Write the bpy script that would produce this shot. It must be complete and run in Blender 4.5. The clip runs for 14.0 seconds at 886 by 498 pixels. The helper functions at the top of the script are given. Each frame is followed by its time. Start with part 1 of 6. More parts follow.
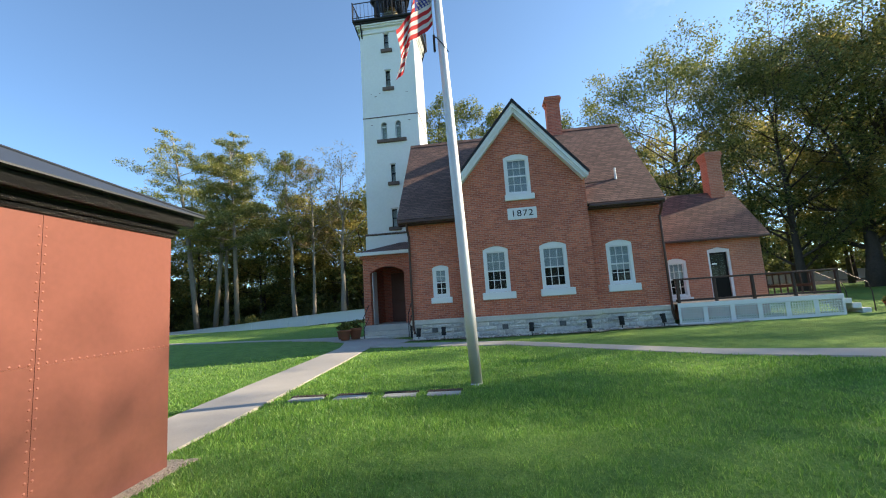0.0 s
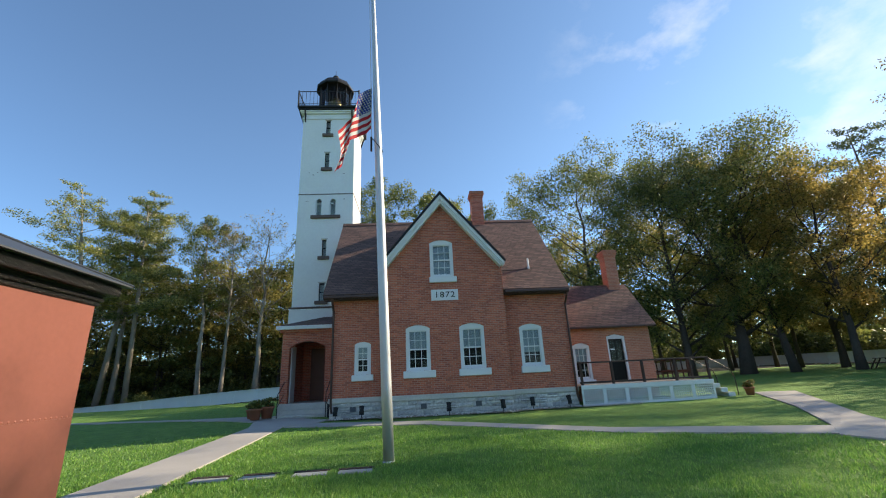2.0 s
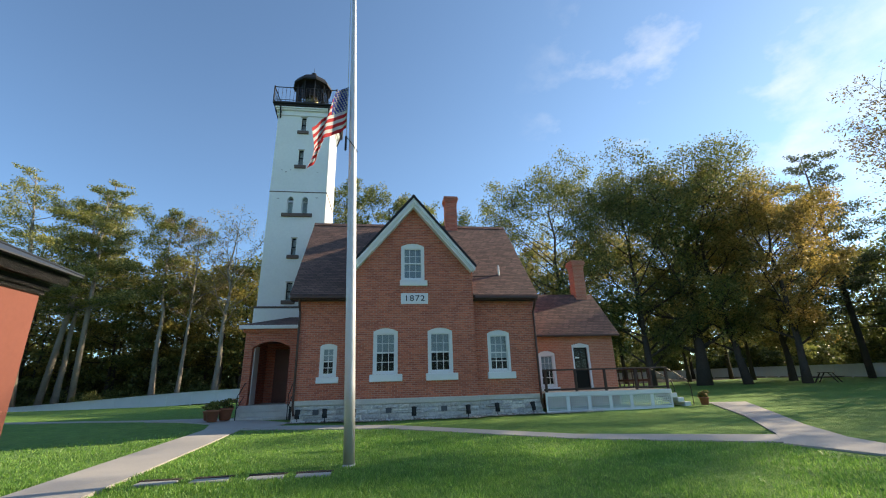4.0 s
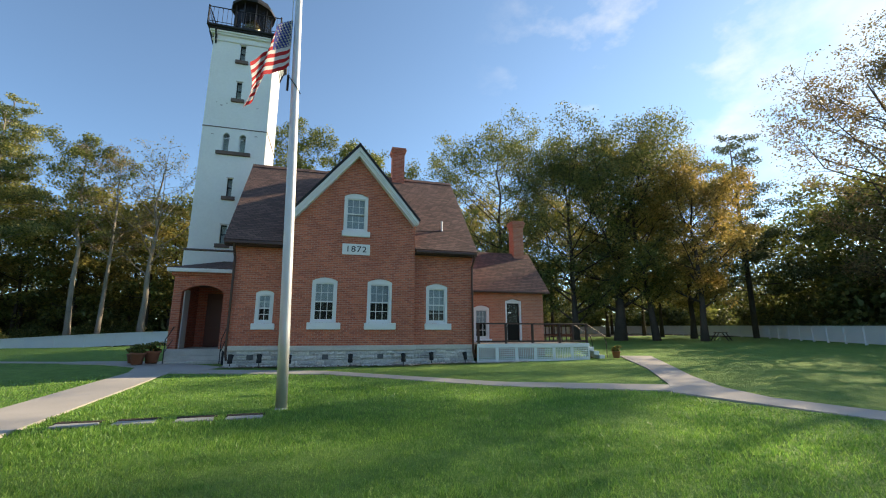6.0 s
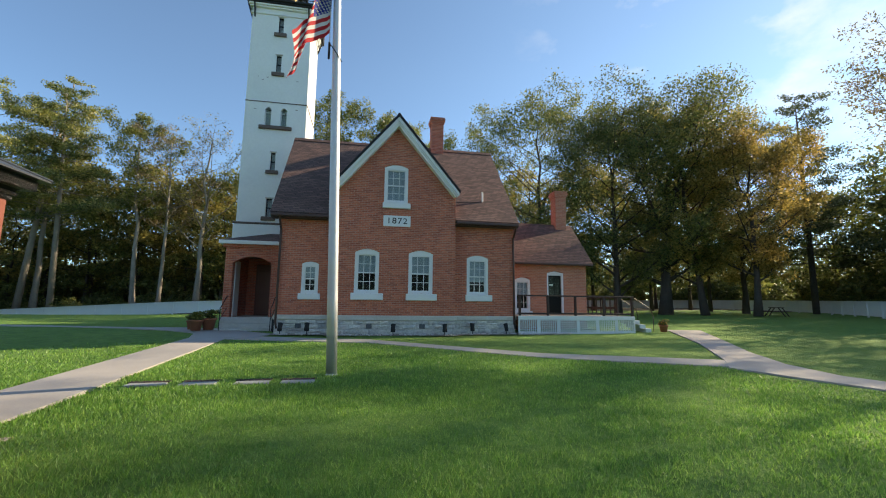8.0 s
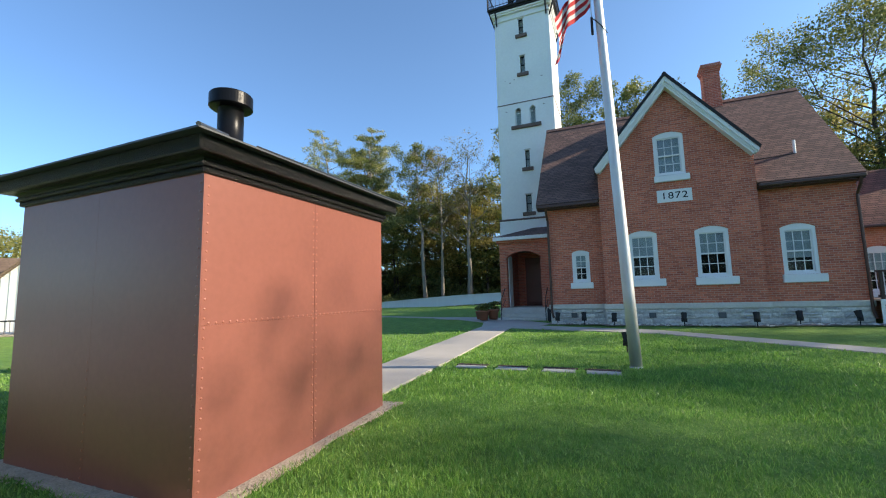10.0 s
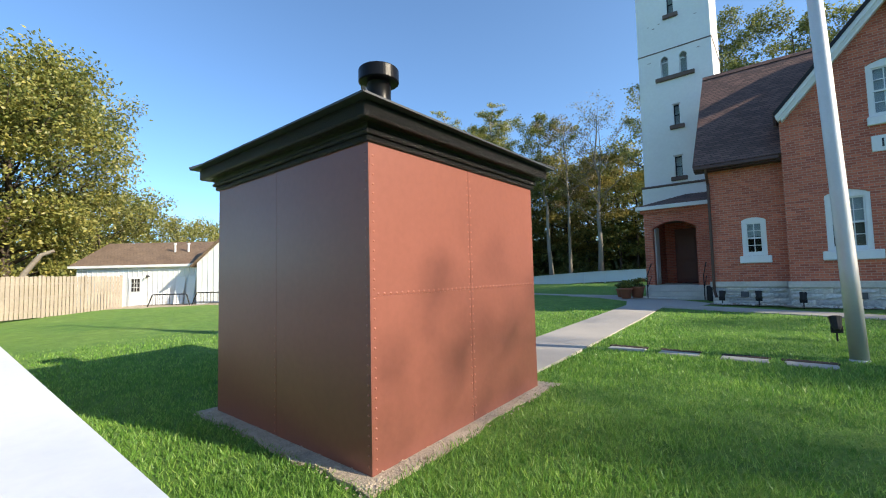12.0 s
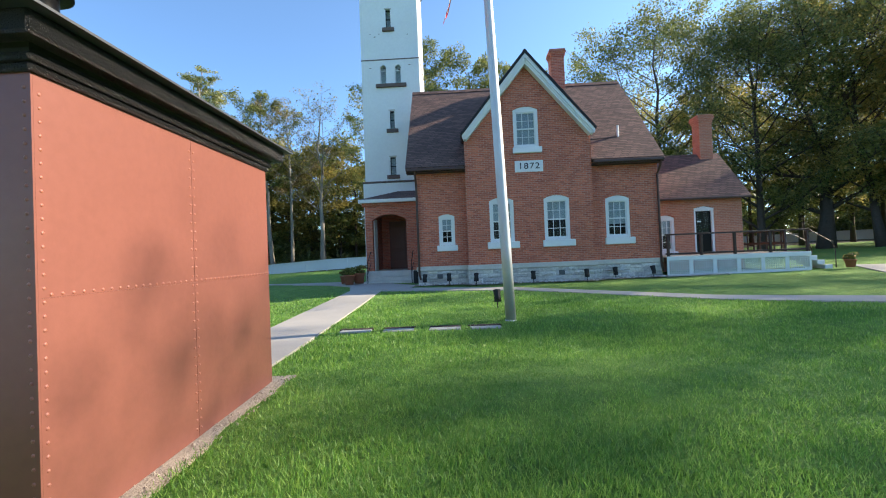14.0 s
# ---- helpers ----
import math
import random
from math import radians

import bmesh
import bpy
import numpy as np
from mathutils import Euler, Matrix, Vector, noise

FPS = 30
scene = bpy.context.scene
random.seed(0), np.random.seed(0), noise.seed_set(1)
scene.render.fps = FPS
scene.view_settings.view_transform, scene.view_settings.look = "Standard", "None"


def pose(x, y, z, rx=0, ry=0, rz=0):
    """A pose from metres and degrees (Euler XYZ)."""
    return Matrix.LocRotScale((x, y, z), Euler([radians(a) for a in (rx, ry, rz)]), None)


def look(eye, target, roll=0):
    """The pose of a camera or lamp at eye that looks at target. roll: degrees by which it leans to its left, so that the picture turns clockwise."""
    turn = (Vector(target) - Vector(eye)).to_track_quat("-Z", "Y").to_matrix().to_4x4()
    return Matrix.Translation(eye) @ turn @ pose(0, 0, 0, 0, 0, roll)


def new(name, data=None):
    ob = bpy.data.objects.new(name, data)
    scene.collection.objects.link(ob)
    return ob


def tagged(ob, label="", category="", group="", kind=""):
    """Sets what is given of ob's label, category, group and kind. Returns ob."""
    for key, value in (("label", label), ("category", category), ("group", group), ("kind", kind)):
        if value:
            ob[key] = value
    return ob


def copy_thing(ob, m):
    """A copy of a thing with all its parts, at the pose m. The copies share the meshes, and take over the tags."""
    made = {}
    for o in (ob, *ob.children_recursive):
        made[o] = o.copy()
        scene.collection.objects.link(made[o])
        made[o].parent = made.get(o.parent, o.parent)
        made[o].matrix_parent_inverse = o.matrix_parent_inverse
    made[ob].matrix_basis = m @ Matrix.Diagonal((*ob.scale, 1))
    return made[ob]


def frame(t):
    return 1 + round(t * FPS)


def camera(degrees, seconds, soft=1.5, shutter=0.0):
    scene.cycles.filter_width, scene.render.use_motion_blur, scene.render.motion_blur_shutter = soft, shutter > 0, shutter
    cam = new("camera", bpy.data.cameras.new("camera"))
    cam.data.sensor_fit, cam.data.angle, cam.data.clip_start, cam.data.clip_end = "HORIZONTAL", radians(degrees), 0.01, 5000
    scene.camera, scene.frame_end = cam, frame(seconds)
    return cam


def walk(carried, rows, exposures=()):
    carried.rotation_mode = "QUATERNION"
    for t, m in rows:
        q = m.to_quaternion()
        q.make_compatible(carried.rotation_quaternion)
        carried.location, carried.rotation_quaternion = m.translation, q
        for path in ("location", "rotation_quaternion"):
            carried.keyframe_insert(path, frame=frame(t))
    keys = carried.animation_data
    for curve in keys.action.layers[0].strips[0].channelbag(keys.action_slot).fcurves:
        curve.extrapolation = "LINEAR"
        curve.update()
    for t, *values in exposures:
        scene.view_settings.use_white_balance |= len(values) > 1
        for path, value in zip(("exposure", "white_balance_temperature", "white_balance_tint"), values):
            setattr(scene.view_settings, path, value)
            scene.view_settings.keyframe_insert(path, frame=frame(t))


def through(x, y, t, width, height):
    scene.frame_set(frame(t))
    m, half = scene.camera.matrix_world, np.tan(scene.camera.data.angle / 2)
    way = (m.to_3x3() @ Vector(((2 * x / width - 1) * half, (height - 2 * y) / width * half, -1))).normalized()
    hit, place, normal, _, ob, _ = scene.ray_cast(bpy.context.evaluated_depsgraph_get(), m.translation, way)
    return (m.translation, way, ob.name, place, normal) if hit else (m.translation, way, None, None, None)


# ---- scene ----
cam = camera(93.5, 14.0, soft=1.1)
PATH = [
    (0, (0.385, -15.979, 1.627), (0.165, -14.008, 1.884), -3.8),
    (0.5, (0.517, -16.691, 1.531), (0.388, -14.726, 1.882), -3.9),
    (1, (0.59, -16.769, 1.529), (0.587, -14.809, 1.924), -3.1),
    (1.5, (0.596, -16.789, 1.524), (0.678, -14.86, 2.047), -2.8),
    (2, (0.566, -16.845, 1.546), (0.702, -14.94, 2.142), -2.8),
    (2.5, (0.563, -16.844, 1.564), (0.73, -14.956, 2.201), -2.5),
    (3, (0.594, -16.809, 1.496), (0.786, -14.931, 2.156), -2.2),
    (5.5, (0.672, -16.97, 1.538), (1.102, -15.069, 1.989), -0.4),
    (6, (0.72, -17.025, 1.553), (1.242, -15.134, 1.943), 0.1),
    (6.5, (0.756, -17.101, 1.571), (1.448, -15.252, 1.892), 0.6),
    (7, (0.783, -17.147, 1.584), (1.571, -15.331, 1.866), 0.8),
    (7.5, (0.733, -17.048, 1.566), (1.488, -15.214, 1.825), 0.7),
    (8, (0.575, -16.831, 1.513), (0.934, -14.88, 1.774), 0.7),
    (8.5, (0.371, -16.721, 1.544), (0.345, -14.737, 1.795), 0.5),
    (8.7, (0.303, -16.731, 1.556), (0.185, -14.75, 1.805), -0.1),
    (10.8, (-0.502, -16.655, 1.515), (-1.692, -15.059, 1.708), -1.0),
    (11, (-0.516, -16.618, 1.515), (-1.798, -15.094, 1.7), -0.9),
    (11.5, (-0.597, -16.571, 1.514), (-1.959, -15.115, 1.664), -0.8),
    (12, (-0.87, -16.557, 1.482), (-2.135, -15.013, 1.606), -1.4),
    (12.5, (-1.065, -16.575, 1.477), (-2.102, -14.867, 1.559), -2.3),
    (13, (-1.03, -16.551, 1.469), (-1.973, -14.788, 1.516), -2.2),
    (13.5, (-1.065, -16.537, 1.486), (-1.637, -14.62, 1.527), -2.1),
    (14, (-1.117, -16.557, 1.478), (-1.197, -14.559, 1.506), -2.3),
]
walk(cam, [(t, look(eye, target, roll)) for t, eye, target, roll in PATH],
     [(0.0, 1.25, 7400, 10), (1.0, 1.0, 7300, 10), (1.5, 0.95, 7300, 10), (3.0, 0.95, 7500, 10), (5.5, 1.0, 7800, 10), (7.0, 1.02, 8200, 10), (8.0, 0.98, 8000, 10), (8.5, 1.14, 7600, 10), (11.0, 1.1, 6900, 10), (13.0, 1.25, 7000, 10), (14.0, 1.4, 6900, 10)])

# ---------------- world, sun ----------------
SUN_BEARING, SUN_ELEV = 76.3, 27.4     # degrees from +y towards +x; above the horizon
world = bpy.data.worlds.new("sky")
scene.world = world
world.use_nodes = True
wn = world.node_tree.nodes
wl = world.node_tree.links
wn.clear()
w_out = wn.new("ShaderNodeOutputWorld")
w_bg = wn.new("ShaderNodeBackground")
w_sky = wn.new("ShaderNodeTexSky")
w_sky.sky_type = "NISHITA"
w_sky.sun_disc = False
w_sky.sun_elevation = radians(SUN_ELEV)
w_sky.sun_rotation = radians(SUN_BEARING)
w_sky.air_density, w_sky.dust_density, w_sky.ozone_density = 0.82, 0.12, 1.7
w_bg.inputs["Strength"].default_value = 0.14
# thin fair-weather clouds, only low on the sunny side
w_tc = wn.new("ShaderNodeTexCoord")
w_map = wn.new("ShaderNodeMapping")
w_map.inputs["Scale"].default_value = (1.0, 1.0, 1.7)
w_n = wn.new("ShaderNodeTexNoise")
w_n.inputs["Scale"].default_value = 4.6
w_n.inputs["Detail"].default_value = 9.0
w_n.inputs["Roughness"].default_value = 0.58
w_r = wn.new("ShaderNodeValToRGB")
w_r.color_ramp.elements[0].position = 0.53
w_r.color_ramp.elements[1].position = 0.9
w_dot = wn.new("ShaderNodeVectorMath")
w_dot.operation = "DOT_PRODUCT"
w_dot.inputs[1].default_value = (0.62, 0.60, 0.50)
w_mr = wn.new("ShaderNodeMapRange")
w_mr.inputs["From Min"].default_value, w_mr.inputs["From Max"].default_value = 0.92, 0.995
w_mul = wn.new("ShaderNodeMath")
w_mul.operation = "MULTIPLY"
w_mix = wn.new("ShaderNodeMix")
w_mix.data_type = "RGBA"
w_mix.inputs["B"].default_value = (4.6, 4.8, 5.2, 1)
wl.new(w_tc.outputs["Generated"], w_map.inputs["Vector"])
wl.new(w_map.outputs["Vector"], w_n.inputs["Vector"])
wl.new(w_n.outputs["Fac"], w_r.inputs["Fac"])
wl.new(w_tc.outputs["Generated"], w_dot.inputs[0])
wl.new(w_dot.outputs["Value"], w_mr.inputs["Value"])
wl.new(w_r.outputs["Color"], w_mul.inputs[0])
wl.new(w_mr.outputs["Result"], w_mul.inputs[1])
wl.new(w_mul.outputs["Value"], w_mix.inputs["Factor"])
w_air = wn.new("ShaderNodeMix")
w_air.data_type, w_air.blend_type = "RGBA", "MULTIPLY"
w_air.inputs["Factor"].default_value = 1.0
w_sep = wn.new("ShaderNodeSeparateXYZ")
w_hz = wn.new("ShaderNodeMapRange")
w_hz.inputs["From Min"].default_value, w_hz.inputs["From Max"].default_value = 0.0, 0.5
w_tint = wn.new("ShaderNodeMix")
w_tint.data_type = "RGBA"
w_tint.inputs["A"].default_value = (0.66, 0.86, 1.0, 1)
w_tint.inputs["B"].default_value = (0.84, 0.985, 1.045, 1)
wl.new(w_tc.outputs["Generated"], w_sep.inputs[0])
wl.new(w_sep.outputs["Z"], w_hz.inputs["Value"])
wl.new(w_hz.outputs["Result"], w_tint.inputs["Factor"])
w_anti = wn.new("ShaderNodeVectorMath")
w_anti.operation = "DOT_PRODUCT"
w_anti.inputs[1].default_value = (math.sin(radians(SUN_BEARING)), math.cos(radians(SUN_BEARING)), 0.0)
w_am = wn.new("ShaderNodeMapRange")
w_am.inputs["From Min"].default_value, w_am.inputs["From Max"].default_value = -1.0, 0.6
w_deep = wn.new("ShaderNodeMix")
w_deep.data_type = "RGBA"
w_deep.inputs["A"].default_value = (0.70, 0.80, 0.91, 1)
w_deep.inputs["B"].default_value = (0.98, 1.0, 1.02, 1)
w_both = wn.new("ShaderNodeMix")
w_both.data_type, w_both.blend_type = "RGBA", "MULTIPLY"
w_both.inputs["Factor"].default_value = 1.0
wl.new(w_tc.outputs["Generated"], w_anti.inputs[0])
wl.new(w_anti.outputs["Value"], w_am.inputs["Value"])
wl.new(w_am.outputs["Result"], w_deep.inputs["Factor"])
wl.new(w_tint.outputs["Result"], w_both.inputs["A"])
wl.new(w_deep.outputs["Result"], w_both.inputs["B"])
wl.new(w_both.outputs["Result"], w_air.inputs["B"])
wl.new(w_sky.outputs["Color"], w_air.inputs["A"])
wl.new(w_air.outputs["Result"], w_mix.inputs["A"])
wl.new(w_mix.outputs["Result"], w_bg.inputs["Color"])
wl.new(w_bg.outputs["Background"], w_out.inputs["Surface"])

sun_data = bpy.data.lights.new("sun", "SUN")
sun_data.energy = 4.0
sun_data.angle = radians(0.6)
sun_data.color = (1.0, 0.90, 0.74)
sun = new("sun", sun_data)
_b, _e = radians(SUN_BEARING), radians(SUN_ELEV)
SUN_DIR = Vector((math.sin(_b) * math.cos(_e), math.cos(_b) * math.cos(_e), math.sin(_e)))
sun.matrix_world = look(SUN_DIR * 60, (0, 0, 0))

# ---------------- materials ----------------


def material(name):
    m = bpy.data.materials.new(name)
    m.use_nodes = True
    return m, m.node_tree.nodes, m.node_tree.links, m.node_tree.nodes["Principled BSDF"]


def noise_node(n, l, vec, scale, detail=4.0, rough=0.6):
    t = n.new("ShaderNodeTexNoise")
    t.inputs["Scale"].default_value = scale
    t.inputs["Detail"].default_value = detail
    t.inputs["Roughness"].default_value = rough
    l.new(vec, t.inputs["Vector"])
    return t.outputs["Fac"]


def ramp(n, l, fac, stops):
    r = n.new("ShaderNodeValToRGB")
    els = r.color_ramp.elements
    while len(els) < len(stops):
        els.new(0.5)
    for e, (p, c) in zip(els, stops):
        e.position, e.color = p, (*c, 1)
    l.new(fac, r.inputs["Fac"])
    return r.outputs["Color"]


def mixed(n, l, fac, a, b, mode="MIX"):
    x = n.new("ShaderNodeMix")
    x.data_type, x.blend_type = "RGBA", mode
    for key, v in (("Factor", fac), ("A", a), ("B", b)):
        if isinstance(v, (int, float)):
            x.inputs[key].default_value = v
        elif isinstance(v, tuple):
            x.inputs[key].default_value = (*v, 1)
        else:
            l.new(v, x.inputs[key])
    return x.outputs["Result"]


def bumped(n, l, p, height, strength, distance):
    b = n.new("ShaderNodeBump")
    b.inputs["Strength"].default_value, b.inputs["Distance"].default_value = strength, distance
    l.new(height, b.inputs["Height"])
    l.new(b.outputs["Normal"], p.inputs["Normal"])


def position(n):
    return n.new("ShaderNodeNewGeometry").outputs["Position"]


def plain(name, color, rough=0.6, metal=0.0, grain=30.0, vary=0.25, bump=0.15, stain=1.2, dist=0.004, stone=False, gloss=0.5):
    """Paint, metal, stone or plastic: two scales of variation and a fine relief."""
    m, n, l, p = material(name)
    pos = position(n)
    fine = noise_node(n, l, pos, grain, 5)
    broad = noise_node(n, l, pos, stain, 4)
    dark = tuple(c * (1 - vary) for c in color)
    lite = tuple(min(1.0, c * (1 + vary * 0.6)) for c in color)
    c1 = ramp(n, l, broad, [(0.3, dark), (0.65, color)])
    if stone:
        rnd = n.new("ShaderNodeObjectInfo").outputs["Random"]
        c1 = mixed(n, l, 1.0, c1, ramp(n, l, rnd, [(0.0, (0.55, 0.56, 0.6)), (0.5, (0.95, 0.96, 0.98)), (1.0, (1.3, 1.27, 1.2))]), "MULTIPLY")
    c2 = ramp(n, l, fine, [(0.3, dark), (0.7, lite)])
    l.new(mixed(n, l, 0.4, c1, c2), p.inputs["Base Color"])
    p.inputs["Roughness"].default_value, p.inputs["Metallic"].default_value = rough, metal
    p.inputs["Specular IOR Level"].default_value = gloss
    bumped(n, l, p, fine, bump, dist)
    return m


def wall_vector(n, l, vz=1.0):
    """u along a wall that runs in x or y, v up it."""
    s = n.new("ShaderNodeSeparateXYZ")
    l.new(position(n), s.inputs[0])
    a = n.new("ShaderNodeMath")
    l.new(s.outputs["X"], a.inputs[0])
    l.new(s.outputs["Y"], a.inputs[1])
    c = n.new("ShaderNodeCombineXYZ")
    l.new(a.outputs[0], c.inputs["X"])
    b = n.new("ShaderNodeMath")
    b.operation = "MULTIPLY"
    b.inputs[1].default_value = vz
    l.new(s.outputs["Z"], b.inputs[0])
    l.new(b.outputs[0], c.inputs["Y"])
    return c.outputs[0]


def coursed(name, c1, c2, mortar, width, row, joint, rough, vz=1.0, bump=0.5, dist=0.008, offset=0.5, dirt=(0.5, 0.45, 0.42), dirt_fac=0.45):
    m, n, l, p = material(name)
    v = wall_vector(n, l, vz)
    t = n.new("ShaderNodeTexBrick")
    t.offset = offset
    t.inputs["Scale"].default_value = 1.0
    t.inputs["Brick Width"].default_value, t.inputs["Row Height"].default_value = width, row
    t.inputs["Mortar Size"].default_value, t.inputs["Mortar Smooth"].default_value = joint, 0.2
    t.inputs["Bias"].default_value = 0.0
    t.inputs["Color1"].default_value, t.inputs["Color2"].default_value = (*c1, 1), (*c2, 1)
    t.inputs["Mortar"].default_value = (*mortar, 1)
    l.new(v, t.inputs["Vector"])
    pos = position(n)
    broad = noise_node(n, l, pos, 0.7, 5)
    fine = noise_node(n, l, pos, 22, 5)
    patch = ramp(n, l, broad, [(0.32, dirt), (0.62, (1, 1, 1))])
    grainy = ramp(n, l, fine, [(0.25, (0.72, 0.72, 0.72)), (0.75, (1.15, 1.15, 1.15))])
    a = mixed(n, l, dirt_fac, t.outputs["Color"], patch, "MULTIPLY")
    l.new(mixed(n, l, 0.6, a, grainy, "MULTIPLY"), p.inputs["Base Color"])
    p.inputs["Roughness"].default_value = rough
    inv = n.new("ShaderNodeMath")
    inv.operation = "SUBTRACT"
    inv.inputs[0].default_value = 1.0
    l.new(t.outputs["Fac"], inv.inputs[1])
    add = n.new("ShaderNodeMath")
    add.operation = "MULTIPLY_ADD"
    l.new(fine, add.inputs[0])
    add.inputs[1].default_value = 0.35
    l.new(inv.outputs[0], add.inputs[2])
    bumped(n, l, p, add.outputs[0], bump, dist)
    return m


BRICK = coursed("red_brick", (0.72, 0.205, 0.115), (0.45, 0.11, 0.066), (0.60, 0.33, 0.25), 0.215, 0.0735, 0.009, 0.85, bump=0.9, dist=0.014, dirt=(0.62, 0.56, 0.54))
BRICK_PALE = coursed("pale_red_brick", (0.62, 0.24, 0.14), (0.50, 0.185, 0.11), (0.60, 0.34, 0.24), 0.215, 0.0735, 0.010, 0.85)
SHINGLE = coursed("brown_shingle", (0.21, 0.115, 0.09), (0.115, 0.066, 0.056), (0.045, 0.03, 0.027), 0.30, 0.125, 0.012, 0.9, vz=1.4, bump=0.7, dist=0.015, dirt=(0.7, 0.68, 0.7))
BARN_SHINGLE = coursed("tan_shingle", (0.25, 0.17, 0.115), (0.19, 0.13, 0.09), (0.1, 0.07, 0.05), 0.30, 0.13, 0.012, 0.9, vz=1.6)
WHITE = plain("white_paint", (0.77, 0.785, 0.785), 0.5, vary=0.08, grain=18, bump=0.08)
TOWER_WHITE = plain("tower_whitewash", (0.80, 0.82, 0.80), 0.75, vary=0.09, grain=9, stain=0.5, bump=0.3, dist=0.01)
STONE = plain("grey_limestone", (0.66, 0.645, 0.61), 0.85, vary=0.42, grain=14, stain=3.5, bump=0.9, dist=0.03, stone=True)
STONE_PALE = plain("pale_limestone", (0.60, 0.575, 0.52), 0.85, vary=0.25, grain=16, stain=1.5, bump=0.4, dist=0.01)
DARK_STONE = plain("dark_sandstone", (0.16, 0.115, 0.10), 0.85, vary=0.3, grain=25, bump=0.4)
SLAB_STONE = plain("worn_slab_stone", (0.38, 0.38, 0.35), 0.9, vary=0.3, grain=30)
CONCRETE = plain("pale_concrete", (0.43, 0.395, 0.355), 0.9, vary=0.18, grain=35, stain=0.9, bump=0.3)
GRAVEL = plain("pale_gravel", (0.34, 0.29, 0.23), 0.95, vary=0.5, grain=45, stain=3, bump=1.0, dist=0.02)
BLACK = plain("black_paint", (0.007, 0.007, 0.008), 0.32, vary=0.4, grain=40, bump=0.5, gloss=0.16)
BLACK_METAL = plain("black_metal", (0.02, 0.02, 0.022), 0.6, vary=0.3, gloss=0.3)
BLACK_ROUGH = plain("rough_black_paint", (0.010, 0.010, 0.010), 0.3, vary=0.7, grain=85, bump=1.0, dist=0.03, gloss=0.5)
LIME = plain("lime_mortar", (0.58, 0.56, 0.52), 0.95, vary=0.3, grain=30, stain=2.0, bump=0.6, dist=0.01)
VENT_GREY = plain("weathered_grey_iron", (0.09, 0.10, 0.11), 0.6, vary=0.3)
GRAVEL_PALE = plain("pale_sandy_gravel", (0.56, 0.46, 0.35), 0.95, vary=0.5, grain=38, stain=5, bump=1.0, dist=0.03)
SHED_ROOF = plain("dark_grey_metal_roof", (0.045, 0.052, 0.062), 0.5, vary=0.25, grain=60, bump=0.2)
RED_STEEL = plain("red_oxide_steel", (0.25, 0.092, 0.069), 0.32, vary=0.16, grain=14, stain=0.6, bump=0.1, dist=0.01, gloss=0.4)
RIVET = plain("red_oxide_rivet", (0.35, 0.125, 0.085), 0.35, vary=0.1)
BROWN_WOOD = plain("dark_brown_timber", (0.045, 0.022, 0.016), 0.55, vary=0.35, grain=20)
BROWN_DOOR = plain("brown_painted_door", (0.17, 0.055, 0.036), 0.5, vary=0.2)
GUTTER = plain("brown_gutter_metal", (0.07, 0.03, 0.022), 0.4, vary=0.2)
ALU = plain("brushed_aluminium_pole", (0.62, 0.62, 0.62), 0.5, metal=0.55, vary=0.12, grain=50, stain=3)
BARE_WOOD = plain("weathered_pine_board", (0.40, 0.34, 0.275), 0.85, vary=0.3, grain=9, stain=1.5, bump=0.3)
TERRACOTTA = plain("terracotta", (0.36, 0.13, 0.07), 0.8, vary=0.25)
SOIL = plain("dark_soil", (0.06, 0.04, 0.028), 0.95, vary=0.4)
BIN_GREEN = plain("dark_green_plastic", (0.03, 0.045, 0.04), 0.5, vary=0.2)
ROPE = plain("white_rope", (0.6, 0.6, 0.58), 0.8, vary=0.2)
INK = plain("black_letter_paint", (0.02, 0.02, 0.025), 0.6)
# near-black: the shade inside the rooms is put into the colour
DARK_ROOM = plain("painted_room_shade", (0.03, 0.028, 0.026), 0.9)
# roller blind; its blue-grey tint paints in the sky's reflection on the upper panes
BLIND = plain("sky_tinted_roller_blind", (0.58, 0.63, 0.67), 0.85, vary=0.06)
LENS = plain("brass_lens", (0.30, 0.20, 0.08), 0.2, metal=0.8)
PETAL = plain("orange_petal", (0.75, 0.28, 0.05), 0.6)


def glass(name, tint, gloss=0.14):
    m, n, l, p = material(name)
    out = n["Material Output"]
    tr = n.new("ShaderNodeBsdfTransparent")
    tr.inputs["Color"].default_value = (*tint, 1)
    gl = n.new("ShaderNodeBsdfGlossy")
    gl.inputs["Roughness"].default_value = 0.02
    fr = n.new("ShaderNodeFresnel")
    fr.inputs["IOR"].default_value = 1.32
    ad = n.new("ShaderNodeMath")
    ad.inputs[1].default_value = gloss
    l.new(fr.outputs[0], ad.inputs[0])
    mx = n.new("ShaderNodeMixShader")
    l.new(ad.outputs[0], mx.inputs[0])
    l.new(tr.outputs[0], mx.inputs[1])
    l.new(gl.outputs[0], mx.inputs[2])
    wob = noise_node(n, l, position(n), 2.5, 2)
    b = n.new("ShaderNodeBump")
    b.inputs["Strength"].default_value, b.inputs["Distance"].default_value = 0.12, 0.02
    l.new(wob, b.inputs["Height"])
    l.new(b.outputs[0], gl.inputs["Normal"])
    l.new(mx.outputs[0], out.inputs["Surface"])
    return m


GLASS = glass("window_glass", (0.80, 0.84, 0.84), 0.0)


